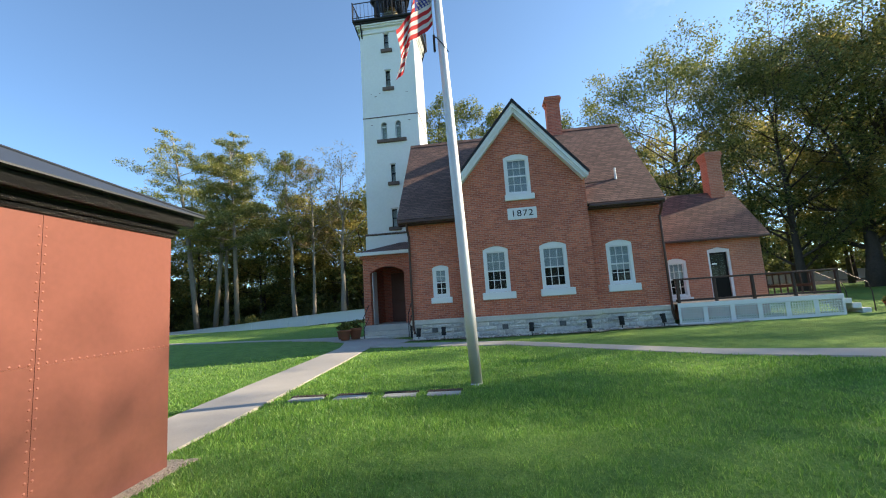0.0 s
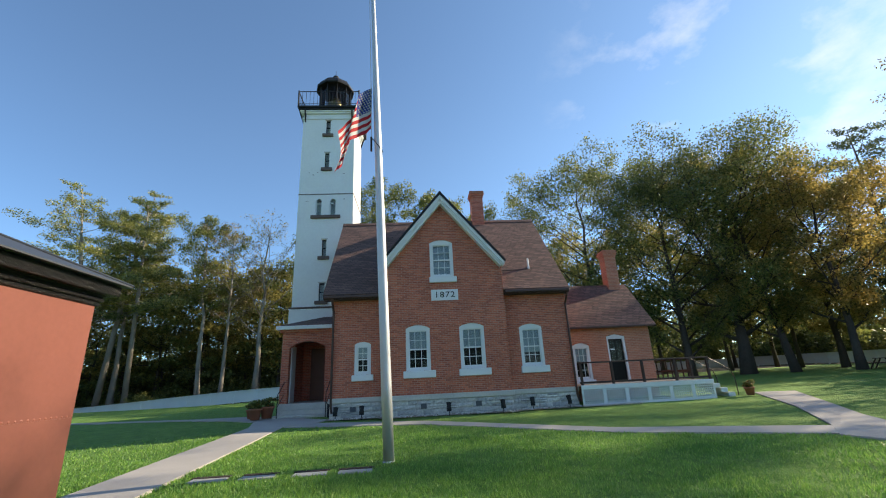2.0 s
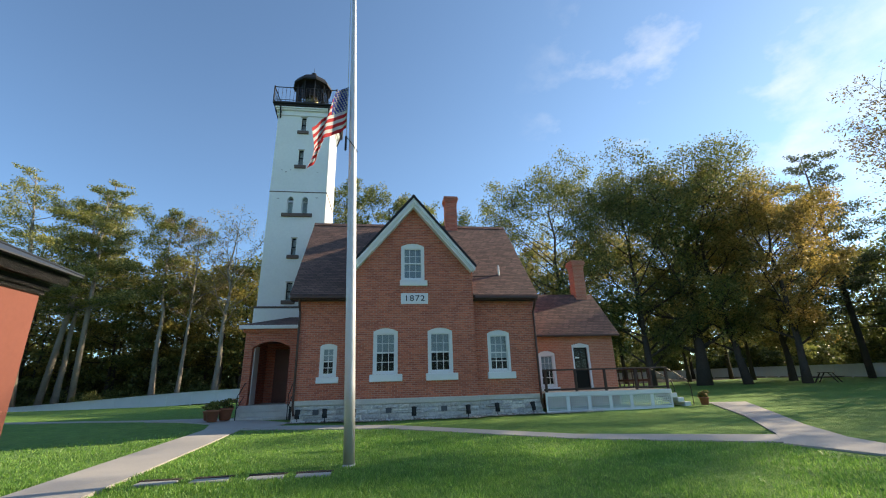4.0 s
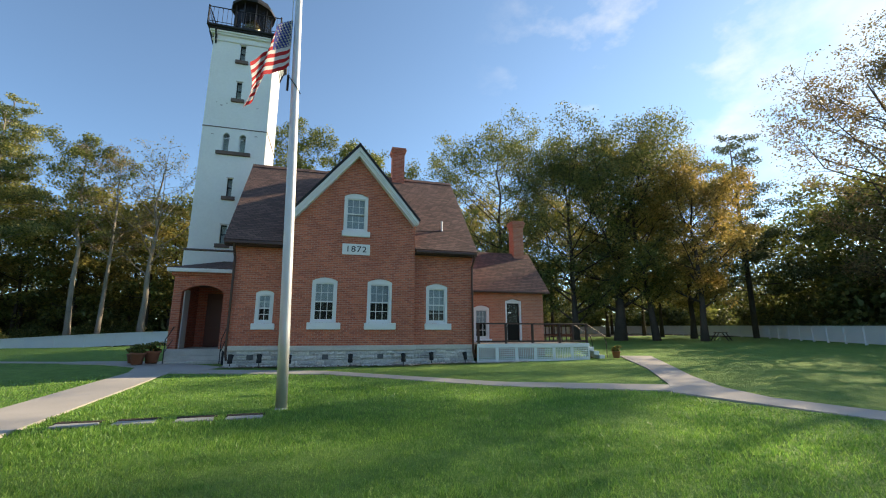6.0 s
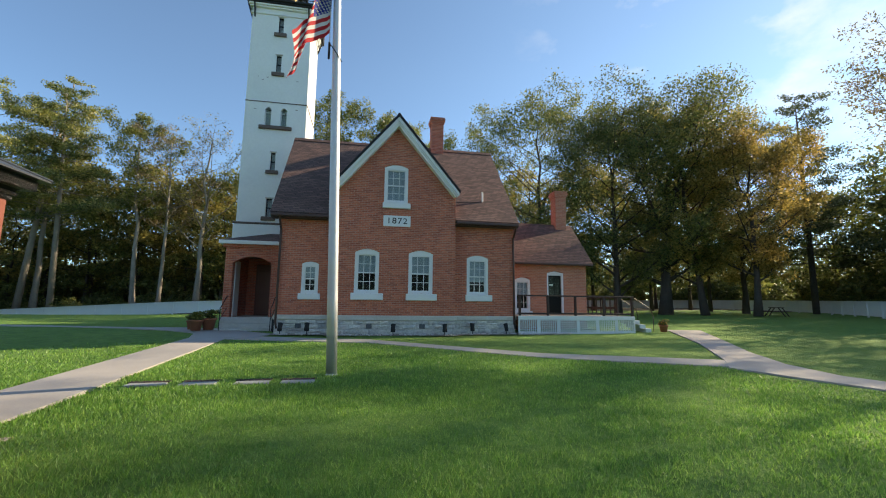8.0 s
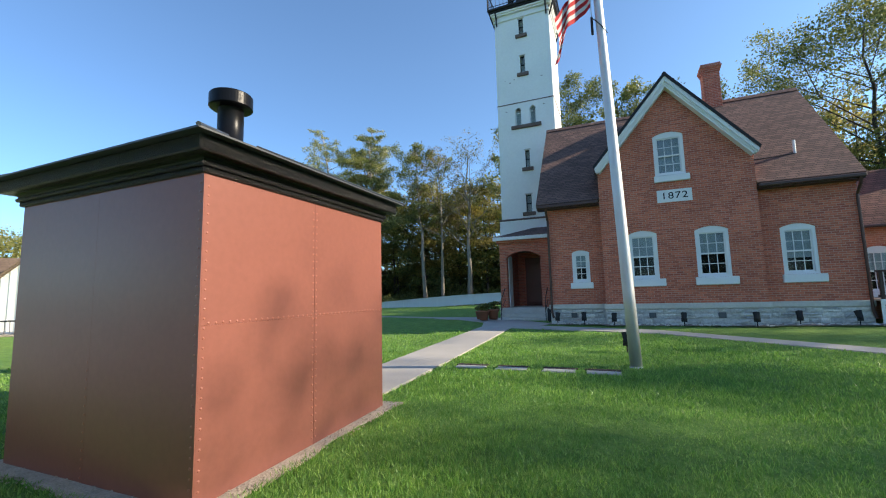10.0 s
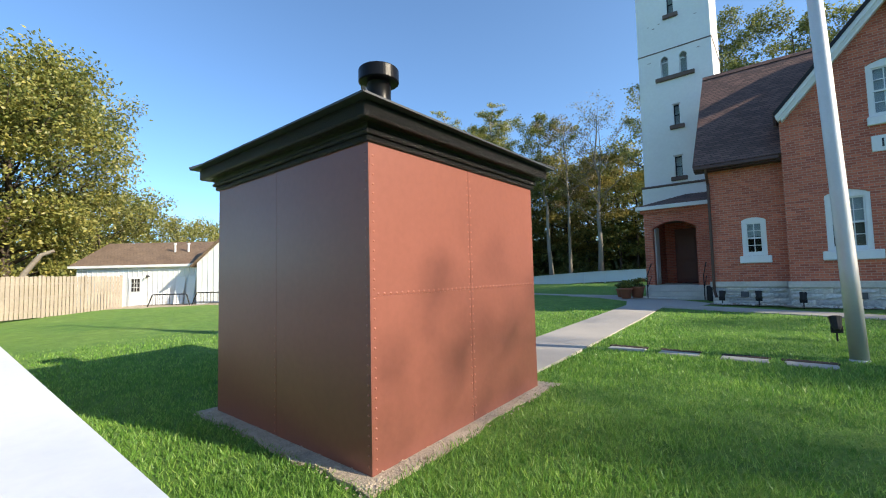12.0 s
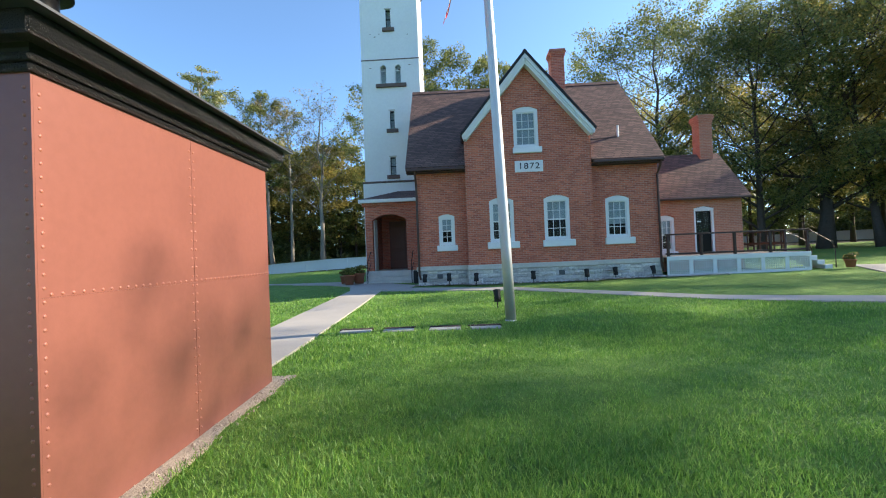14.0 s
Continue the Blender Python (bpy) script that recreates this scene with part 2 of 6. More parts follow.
def leafy(name, c_dark, c_mid, c_lite, through=0.35, patch=0.35):
    m, n, l, p = material(name)
    geo = n.new("ShaderNodeNewGeometry")
    rnd = geo.outputs["Random Per Island"]
    broad = noise_node(n, l, geo.outputs["Position"], patch, 3)
    c = ramp(n, l, rnd, [(0.0, c_dark), (0.55, c_mid), (1.0, c_lite)])
    tone = ramp(n, l, broad, [(0.3, (0.7, 0.75, 0.7)), (0.7, (1.2, 1.1, 1.0))])
    c = mixed(n, l, 1.0, c, tone, "MULTIPLY")
    l.new(c, p.inputs["Base Color"])
    p.inputs["Roughness"].default_value = 0.42
    t = n.new("ShaderNodeBsdfTranslucent")
    l.new(c, t.inputs["Color"])
    mx = n.new("ShaderNodeMixShader")
    mx.inputs[0].default_value = through
    l.new(p.outputs[0], mx.inputs[1])
    l.new(t.outputs[0], mx.inputs[2])
    l.new(mx.outputs[0], n["Material Output"].inputs["Surface"])
    return m


LEAF = leafy("green_leaf", (0.09, 0.12, 0.036), (0.20, 0.235, 0.066), (0.36, 0.36, 0.115), 0.5)
LEAF_DARK = leafy("dark_green_leaf", (0.07, 0.10, 0.033), (0.155, 0.19, 0.06), (0.28, 0.295, 0.10), 0.48)
LEAF_YELLOW = leafy("yellowing_leaf", (0.17, 0.16, 0.05), (0.33, 0.30, 0.095), (0.52, 0.44, 0.16), 0.7)
LEAF_LIT = leafy("sunny_yellow_green_leaf", (0.15, 0.185, 0.05), (0.31, 0.325, 0.095), (0.50, 0.46, 0.16), 0.45)
LEAF_GOLD = leafy("golden_leaf", (0.20, 0.165, 0.05), (0.42, 0.32, 0.095), (0.64, 0.48, 0.17), 0.7)
LEAF_RUST = leafy("reddish_brown_leaf", (0.14, 0.115, 0.055), (0.25, 0.195, 0.095), (0.42, 0.30, 0.16), 0.5)
NEEDLE = leafy("pine_needle", (0.05, 0.072, 0.033), (0.10, 0.13, 0.06), (0.18, 0.205, 0.095), 0.35)
BARK = plain("grey_brown_bark", (0.085, 0.066, 0.05), 0.95, vary=0.45, grain=9, stain=0.8, bump=1.0, dist=0.05)
BARK_PALE = plain("pale_grey_bark", (0.30, 0.26, 0.21), 0.95, vary=0.4, grain=9, stain=0.8, bump=0.8, dist=0.04)
BLADE = leafy("grass_blade", (0.125, 0.30, 0.055), (0.225, 0.45, 0.092), (0.40, 0.60, 0.165), 0.5, 2.6)


def grass_ground():
    m, n, l, p = material("mown_lawn")
    pos = position(n)
    fine = noise_node(n, l, pos, 26, 6, 0.75)
    mid = noise_node(n, l, pos, 3.0, 5)
    broad = noise_node(n, l, pos, 0.28, 4)
    c1 = ramp(n, l, fine, [(0.28, (0.07, 0.165, 0.027)), (0.5, (0.15, 0.295, 0.054)), (0.75, (0.27, 0.40, 0.09))])
    c2 = ramp(n, l, mid, [(0.3, (0.62, 0.72, 0.6)), (0.7, (1.2, 1.15, 1.12))])
    c3 = ramp(n, l, broad, [(0.35, (0.82, 0.92, 0.8)), (0.68, (1.15, 1.05, 1.0))])
    c = mixed(n, l, 1.0, mixed(n, l, 1.0, c1, c2, "MULTIPLY"), c3, "MULTIPLY")
    l.new(c, p.inputs["Base Color"])
    p.inputs["Roughness"].default_value = 0.9
    bumped(n, l, p, fine, 1.0, 0.06)
    return m


def cloth_material(name, color):
    """Thin woven cloth that lets the sun shine through."""
    m, n, l, p = material(name)
    weave = noise_node(n, l, position(n), 90, 4)
    c = ramp(n, l, weave, [(0.3, tuple(q * 0.85 for q in color)), (0.7, color)])
    l.new(c, p.inputs["Base Color"])
    p.inputs["Roughness"].default_value = 0.8
    t = n.new("ShaderNodeBsdfTranslucent")
    l.new(c, t.inputs["Color"])
    mx = n.new("ShaderNodeMixShader")
    mx.inputs[0].default_value = 0.45
    l.new(p.outputs[0], mx.inputs[1])
    l.new(t.outputs[0], mx.inputs[2])
    l.new(mx.outputs[0], n["Material Output"].inputs["Surface"])
    return m


FLAG_RED = cloth_material("red_flag_cloth", (0.66, 0.03, 0.04))
FLAG_WHITE = cloth_material("white_flag_cloth", (0.84, 0.83, 0.82))
FLAG_BLUE = cloth_material("blue_flag_cloth", (0.035, 0.06, 0.36))


LAWN = grass_ground()
LITTER = plain("woodland_floor", (0.07, 0.055, 0.03), 0.95, vary=0.5, grain=4, stain=0.4, bump=1.0, dist=0.08)

# ---------------- mesh helpers ----------------


class Mesh:
    """Collects vertices and faces; several materials by slot."""

    def __init__(self):
        self.v, self.f, self.s = [], [], []

    def add(self, verts, faces, slot=0):
        k = len(self.v)
        self.v += [tuple(q) for q in verts]
        self.f += [tuple(i + k for i in face) for face in faces]
        self.s += [slot] * len(faces)
        return self

    def box(self, x0, x1, y0, y1, z0, z1, slot=0):
        return self.add([(x0, y0, z0), (x1, y0, z0), (x1, y1, z0), (x0, y1, z0), (x0, y0, z1), (x1, y0, z1), (x1, y1, z1), (x0, y1, z1)],
                        [(0, 3, 2, 1), (4, 5, 6, 7), (0, 1, 5, 4), (1, 2, 6, 5), (2, 3, 7, 6), (3, 0, 4, 7)], slot)

    def cbox(self, x0, x1, y0, y1, z0, z1, b=0.01, slot=0):
        """A box with chamfered edges."""
        xs, ys, zs = (x0, x1), (y0, y1), (z0, z1)
        b = min(b, (x1 - x0) * 0.45, (y1 - y0) * 0.45, (z1 - z0) * 0.45)
        verts, idx = [], {}
        for i in (0, 1):
            for j in (0, 1):
                for k in (0, 1):
                    c = (xs[i], ys[j], zs[k])
                    d = (b if i == 0 else -b, b if j == 0 else -b, b if k == 0 else -b)
                    for a in range(3):
                        q = [c[m] + (0 if m == a else d[m]) for m in range(3)]
                        idx[i, j, k, a] = len(verts)
                        verts.append(q)
        faces = []
        for a in range(3):
            o = [m for m in range(3) if m != a]
            for s in (0, 1):
                loop = []
                for p, q in ((0, 0), (1, 0), (1, 1), (0, 1)):
                    key = [0, 0, 0]
                    key[a], key[o[0]], key[o[1]] = s, p, q
                    loop.append(idx[(*key, a)])
                flip = (s == 0) ^ (a == 1)
                faces.append(tuple(loop[::-1] if flip else loop))
        for a in range(3):
            o = [m for m in range(3) if m != a]
            for p in (0, 1):
                for q in (0, 1):
                    lo, hi = [0, 0, 0], [0, 0, 0]
                    lo[o[0]] = hi[o[0]] = p
                    lo[o[1]] = hi[o[1]] = q
                    hi[a] = 1
                    faces.append((idx[(*lo, o[0])], idx[(*hi, o[0])], idx[(*hi, o[1])], idx[(*lo, o[1])]))
        for i in (0, 1):
            for j in (0, 1):
                for k in (0, 1):
                    faces.append((idx[i, j, k, 0], idx[i, j, k, 1], idx[i, j, k, 2]))
        return self.add(verts, faces, slot)

    def prism(self, poly, y0, y1, slot=0, axis="y"):
        """A polygon in x and z pushed along y (or in y and z along x, or in x and y along z)."""
        def at(a, b, d):
            return (a, d, b) if axis == "y" else (d, a, b) if axis == "x" else (a, b, d)
        n = len(poly)
        v = [at(a, b, y0) for a, b in poly] + [at(a, b, y1) for a, b in poly]
        f = [tuple(range(n)), tuple(range(2 * n - 1, n - 1, -1))]
        f += [(i, i + n, (i + 1) % n + n, (i + 1) % n) for i in range(n)]
        return self.add(v, f, slot)

    def tube(self, pts, radii, n=8, slot=0, cap=True):
        pts = [Vector(q) for q in pts]
        if isinstance(radii, (int, float)):
            radii = [radii] * len(pts)
        v, f = [], []
        ref = None
        for i, q in enumerate(pts):
            d = (pts[min(i + 1, len(pts) - 1)] - pts[max(i - 1, 0)]).normalized()
            if ref is None:
                ref = d.orthogonal().normalized()
            ref = (ref - d * ref.dot(d)).normalized()
            side = d.cross(ref)
            for k in range(n):
                a = 2 * math.pi * k / n
                v.append(q + (ref * math.cos(a) + side * math.sin(a)) * radii[i])
        for i in range(len(pts) - 1):
            for k in range(n):
                f.append((i * n + k, i * n + (k + 1) % n, (i + 1) * n + (k + 1) % n, (i + 1) * n + k))
        if cap:
            f.append(tuple(range(n))[::-1])
            f.append(tuple(range((len(pts) - 1) * n, len(pts) * n)))
        return self.add(v, f, slot)

    def lathe(self, x, y, profile, n=20, slot=0, turn=0.0):
        v, f = [], []
        for r, z in profile:
            for k in range(n):
                a = 2 * math.pi * k / n + turn
                v.append((x + r * math.cos(a), y + r * math.sin(a), z))
        for i in range(len(profile) - 1):
            for k in range(n):
                f.append((i * n + k, i * n + (k + 1) % n, (i + 1) * n + (k + 1) % n, (i + 1) * n + k))
        f.append(tuple(range(n))[::-1])
        f.append(tuple(range((len(profile) - 1) * n, len(profile) * n)))
        return self.add(v, f, slot)

    def data(self, name, mats, smooth=False):
        me = bpy.data.meshes.new(name)
        me.from_pydata(self.v, [], self.f)
        for m in mats if isinstance(mats, (list, tuple)) else [mats]:
            me.materials.append(m)
        if any(self.s):
            me.polygons.foreach_set("material_index", self.s)
        bm = bmesh.new()
        bm.from_mesh(me)
        if len(bm.faces) < 60000:
            bmesh.ops.recalc_face_normals(bm, faces=bm.faces)
        bm.to_mesh(me)
        bm.free()
        if smooth:
            me.polygons.foreach_set("use_smooth", [True] * len(me.polygons))
        me.update()
        return me


def part(name, mesh, mats, parent=None, label="", smooth=False):
    me = mesh.data(name, mats, smooth) if isinstance(mesh, Mesh) else mesh
    ob = new(name, me)
    if parent is not None:
        ob.parent = parent
    if label:
        ob["label"] = label
    return ob


def thing(name, label, category, group="", kind=""):
    return tagged(new(name), label, category, group, kind)


def with_holes(mesh, cutters):
    """The mesh with the cutters' volumes taken out."""
    a = bpy.data.objects.new("solid", mesh.data("solid", BRICK))
    scene.collection.objects.link(a)
    b = bpy.data.objects.new("cutter", cutters.data("cutter", BRICK))
    scene.collection.objects.link(b)
    mod = a.modifiers.new("cut", "BOOLEAN")
    mod.object, mod.operation, mod.solver = b, "DIFFERENCE", "EXACT"
    dg = bpy.context.evaluated_depsgraph_get()
    me = bpy.data.meshes.new_from_object(a.evaluated_get(dg))
    bpy.data.objects.remove(a)
    bpy.data.objects.remove(b)
    me.materials.clear()
    return me


def arch_poly(x0, x1, z0, z1, rise, n=8):
    """An opening with a segmental head that rises to z1 in the middle."""
    pts = [(x0, z0), (x1, z0)]
    for i in range(n + 1):
        u = 1 - i / n
        pts.append((x0 + (x1 - x0) * u, z1 - rise + rise * (1 - (2 * u - 1) ** 2)))
    return pts


# ---------------- ground ----------------
def ease(a, b, t):
    t = min(1.0, max(0.0, (t - a) / (b - a)))
    return t * t * (3 - 2 * t)


def ground_z(x, y):
    z = 0.034 * (min(max(y, -20), 2) + 7.5)
    z += 0.013 * max(0.0, min(x, 60) - 6) * ease(-16, -4, y)
    z += 0.010 * max(0.0, min(y, 40) - 4) * ease(8, 30, x)
    z -= 1.5 * ease(20, 34, y) * ease(-10, -42, x)
    return z


def axis_points(lo, hi, near_lo, near_hi, fine, coarse):
    pts, v = [], lo
    while v < hi:
        pts.append(v)
        v += fine if near_lo <= v < near_hi else coarse if -90 < v < 90 else 60
    return pts + [hi]


gx = axis_points(-900, 900, -36, 36, 1.0, 4.0)
gy = axis_points(-900, 900, -22, 36, 1.0, 4.0)
land = Mesh()
land.v = [(x, y, ground_z(x, y) + (0.03 * noise.noise((x * 0.4, y * 0.4, 0)) if abs(x) < 60 and abs(y) < 60 else 0)) for y in gy for x in gx]
wide = len(gx)
land.f = [(j * wide + i, j * wide + i + 1, (j + 1) * wide + i + 1, (j + 1) * wide + i) for j in range(len(gy) - 1) for i in range(wide - 1)]
land.s = [1 if (gy[j] > 30 or gx[i] < -38 or gx[i] > 44 or gy[j] < -40) else 0 for j in range(len(gy) - 1) for i in range(wide - 1)]
ground = tagged(part("ground", land, [LAWN, LITTER], None, smooth=True), "mown green lawn with woodland floor beyond the fences", "lawn", kind="structure")


def paving(name, left, right, label, thick=0.03, mat=CONCRETE):
    """A walk between two edges, each a list of points, laid on the ground."""
    n = 14
    def along(line, u):
        f = u * (len(line) - 1)
        i = min(int(f), len(line) - 2)
        return Vector(line[i]).lerp(Vector(line[i + 1]), f - i)
    m = Mesh()
    v = []
    steps = n * (len(left) - 1)
    for k in range(steps + 1):
        for line in (left, right):
            q = along(line, k / steps)
            v.append((q.x, q.y, ground_z(q.x, q.y) + thick))
            v.append((q.x, q.y, ground_z(q.x, q.y) - 0.1))
    f = []
    for k in range(steps):
        a, b = 4 * k, 4 * k + 4
        f += [(a, a + 2, b + 2, b), (a, b, b + 1, a + 1), (a + 2, a + 3, b + 3, b + 2)]
    f += [(0, 1, 3, 2), (4 * steps, 4 * steps + 2, 4 * steps + 3, 4 * steps + 1)]
    m.add(v, f)
    return tagged(part(name, m, mat), label, "path", kind="structure")


paving("pavement", [(-5.35, -11.1), (-5.34, -7.5), (-5.33, -0.9)], [(-4.0, -11.1), (-4.0, -7.0), (-4.1, -0.9)], "straight pale concrete walk across the lawn to the porch")
paving("pavement_apron", [(-9.0, 2.7), (-7.0, 1.65), (-5.75, 0.7), (-5.33, -0.9), (-3.2, -0.95)], [(-8.9, 3.6), (-6.9, 3.4), (-5.6, 2.6), (-4.6, 1.75), (-2.9, 0.3)], "concrete apron before the porch step", 0.034)
paving("pavement_diagonal", [(-4.2, -1.2), (0.8, -2.40), (5.4, -5.70), (9.6, -7.7)], [(-3.2, -0.5), (0.8, -1.55), (5.7, -5.0), (10.3, -6.85)], "narrow concrete walk slanting over the lawn", 0.027)
paving("pavement_side", [(14.6, 0.9), (12.3, -3.6), (10.3, -6.7), (9.4, -7.8), (10.0, -9.1), (10.95, -11.0), (11.9, -12.3), (14.6, -15.8)],
       [(16.0, 0.4), (13.9, -3.0), (12.2, -5.7), (11.3, -7.6), (11.15, -9.0), (11.9, -10.5), (12.75, -11.8), (15.8, -15.8)], "curving concrete walk from the deck steps", 0.031)
paving("pavement_back", [(-8.8, 2.9), (-18, 5.6), (-34, 7.5)], [(-8.8, 3.5), (-18, 6.3), (-34, 8.2)], "thin concrete walk over the far lawn", 0.03)
paving("gravel_yard", [(-46, -10.5), (-33.4, -8.6), (-26, -4.6)], [(-46, 0), (-36, 0.0), (-26, 4.0)], "pale gravel yard beside the white barn", 0.04, GRAVEL)

for k, (x0, x1) in enumerate(((-3.64, -2.99), (-2.74, -2.11), (-1.80, -1.16), (-0.97, -0.34))):
    z = ground_z(x0, -8)
    st = tagged(part("stepping_stone", Mesh().cbox(x0, x1, -8.24, -7.96, z - 0.08, z + 0.012, 0.012), SLAB_STONE), "flat grey stone slab sunk in the lawn", "stone", "slabs beside the flagpole")
    # dark strip behind the slab: soil, with the gap's shadow put into its colour
    part("dark_gap_strip", Mesh().cbox(x0 - 0.04, x1 + 0.02, -7.955, -7.80, z - 0.05, z + 0.022, 0.01), SOIL, st, "dark strip along the slab for soil and the gap's shadow")

# ---------------- keeper's house ----------------
HX0, HX1, HY0, HY1 = -2.82, 6.87, 0.35, 7.93
GX0, GX1 = -0.775, 4.186
WALL_T = 0.36
EAVE, RIDGE_Y, RIDGE_Z = 4.96, 4.14, 9.62
SLOPE = (RIDGE_Z - EAVE) / (RIDGE_Y + 0.1)
house = thing("house", "red brick keeper's house with white-trimmed gable and brown shingle roof", "house")
FLOOR_Z = 1.02

# openings on the front: x0, x1, z0, z1, wall y, sill x0, x1, z0, rows
OPENINGS = [(0.12, 1.08, 1.90, 3.66, 0.0, 0.0, 1.34 - 0.08, 1.63),
            (2.26, 3.26, 1.90, 3.66, 0.0, 2.17, 3.43, 1.63),
            (1.19, 2.17, 5.60, 7.22, 0.0, 1.14, 2.28, 5.36),
            (-1.93, -1.28, 1.86, 3.12, 0.35, -2.02, -1.18, 1.62),
            (4.77, 5.72, 1.90, 3.58, 0.35, 4.71, 5.87, 1.63)]

gs = 1.204
front = Mesh().prism([(GX0, FLOOR_Z), (GX1, FLOOR_Z), (GX1, 6.02), (1.71, 6.02 + (GX1 - 1.71) * gs), (GX0, 6.02)], 0.0, WALL_T)
cut = Mesh()
for x0, x1, z0, z1, y, *_ in OPENINGS[:3]:
    cut.prism(arch_poly(x0, x1, z0, z1, 0.13), y - 0.3, y + WALL_T + 0.3)
part("gable_wall", with_holes(front, cut), [BRICK], house).data.materials.append(BRICK)
flank = Mesh().box(HX0, GX0 - 0.001, HY0, HY0 + WALL_T, FLOOR_Z, EAVE)
cut = Mesh()
x0, x1, z0, z1, y, *_ = OPENINGS[3]
cut.prism(arch_poly(x0, x1, z0, z1, 0.09), y - 0.3, y + WALL_T + 0.3)
part("front_wall", with_holes(flank, cut), [BRICK], house).data.materials.append(BRICK)
flank = Mesh().box(GX1 + 0.001, HX1, HY0, HY0 + WALL_T, FLOOR_Z, EAVE)
cut = Mesh()
x0, x1, z0, z1, y, *_ = OPENINGS[4]
cut.prism(arch_poly(x0, x1, z0, z1, 0.13), y - 0.3, y + WALL_T + 0.3)
part("front_wall", with_holes(flank, cut), [BRICK], house).data.materials.append(BRICK)
part("gable_return", Mesh().box(GX0, GX0 + WALL_T, WALL_T, 1.4, FLOOR_Z, 6.0), BRICK, house)
part("gable_return", Mesh().box(GX1 - WALL_T, GX1, WALL_T, 1.4, FLOOR_Z, 6.0), BRICK, house)
end = [(HY0 + WALL_T, FLOOR_Z), (HY1, FLOOR_Z), (HY1, EAVE), (RIDGE_Y, RIDGE_Z - 0.25), (HY0 + WALL_T, EAVE + 0.3)]
part("side_wall", Mesh().prism(end, HX0, HX0 + WALL_T, axis="x"), BRICK, house)
part("side_wall", Mesh().prism(end, HX1 - WALL_T, HX1, axis="x"), BRICK, house)
part("back_wall", Mesh().box(HX0 + WALL_T, HX1 - WALL_T, HY1 - WALL_T, HY1, FLOOR_Z, EAVE), BRICK, house)
part("brick_band", Mesh().box(GX1 + 0.01, HX1 - 0.01, HY0 - 0.03, HY0, 4.74, 4.80), BRICK, house)
part("brick_band", Mesh().box(HX0 + 0.01, GX0 - 0.01, HY0 - 0.03, HY0, 4.74, 4.80), BRICK, house)
# added sheet and floors, coloured near-black for the unlit rooms behind the windows
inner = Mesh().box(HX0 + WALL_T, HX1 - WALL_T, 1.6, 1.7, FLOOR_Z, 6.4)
part("inner_wall", inner, DARK_ROOM, house, "near-black sheet standing in for the unlit room")
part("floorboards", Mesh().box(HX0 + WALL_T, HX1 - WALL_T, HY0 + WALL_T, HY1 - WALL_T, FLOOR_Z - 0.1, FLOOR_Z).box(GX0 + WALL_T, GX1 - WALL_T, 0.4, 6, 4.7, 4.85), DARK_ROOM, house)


def slab(p0, p1, q1, q0, t):
    """A roof plane of thickness t under four corners."""
    a, b, c, d = (Vector(p) for p in (p0, p1, q1, q0))
    nrm = (b - a).cross(d - a).normalized()
    if nrm.z < 0:
        nrm = -nrm
    top, bot = [a, b, c, d], [p - nrm * t for p in (a, b, c, d)]
    return top + bot, [(0, 1, 2, 3), (7, 6, 5, 4), (0, 4, 5, 1), (1, 5, 6, 2), (2, 6, 7, 3), (3, 7, 4, 0)]


RX0, RX1, EY = -3.16, 6.98, -0.08
roof = Mesh()
roof_y = 0.45
roof_z = EAVE + 0.03 + (RIDGE_Z - EAVE - 0.03) * (roof_y - EY) / (RIDGE_Y - EY)
roof.add(*slab((RX0, EY, EAVE + 0.03), (GX0 - 0.005, EY, EAVE + 0.03), (GX0 - 0.005, roof_y, roof_z), (RX0, roof_y, roof_z), 0.14))
roof.add(*slab((GX1 + 0.005, EY, EAVE + 0.03), (RX1, EY, EAVE + 0.03), (RX1, roof_y, roof_z), (GX1 + 0.005, roof_y, roof_z), 0.14))
roof.add(*slab((RX0, roof_y, roof_z), (RX1, roof_y, roof_z), (RX1, RIDGE_Y, RIDGE_Z), (RX0, RIDGE_Y, RIDGE_Z), 0.14))
roof.add(*slab((RX0, 2 * RIDGE_Y - EY, EAVE + 0.03), (RX1, 2 * RIDGE_Y - EY, EAVE + 0.03), (RX1, RIDGE_Y, RIDGE_Z), (RX0, RIDGE_Y, RIDGE_Z), 0.14))
main_roof = part("roof", roof, SHINGLE, house, "brown shingle roof with a straight ridge")
part("ridge_cap", Mesh().prism([(RIDGE_Y - 0.16, RIDGE_Z - 0.13), (RIDGE_Y, RIDGE_Z + 0.05), (RIDGE_Y + 0.16, RIDGE_Z - 0.13)], RX0, RX1, axis="x"), SHINGLE, main_roof)
part("soffit", Mesh().box(RX0 + 0.02, GX0 - 0.02, EY + 0.05, HY0 + 0.05, EAVE - 0.17, EAVE - 0.12), BROWN_WOOD, main_roof)
part("soffit", Mesh().box(GX1 + 0.02, RX1 - 0.02, EY + 0.05, HY0 + 0.05, EAVE - 0.17, EAVE - 0.12), BROWN_WOOD, main_roof)
part("gutter", Mesh().cbox(RX0 + 0.02, GX0 - 0.05, EY - 0.06, EY + 0.05, EAVE - 0.13, EAVE - 0.01, 0.02), GUTTER, main_roof)
part("gutter", Mesh().cbox(GX1 + 0.05, RX1 - 0.02, EY - 0.06, EY + 0.05, EAVE - 0.13, EAVE - 0.01, 0.02), GUTTER, main_roof)
cap_x, cap_z = 1.71, 9.34
gr = Mesh()
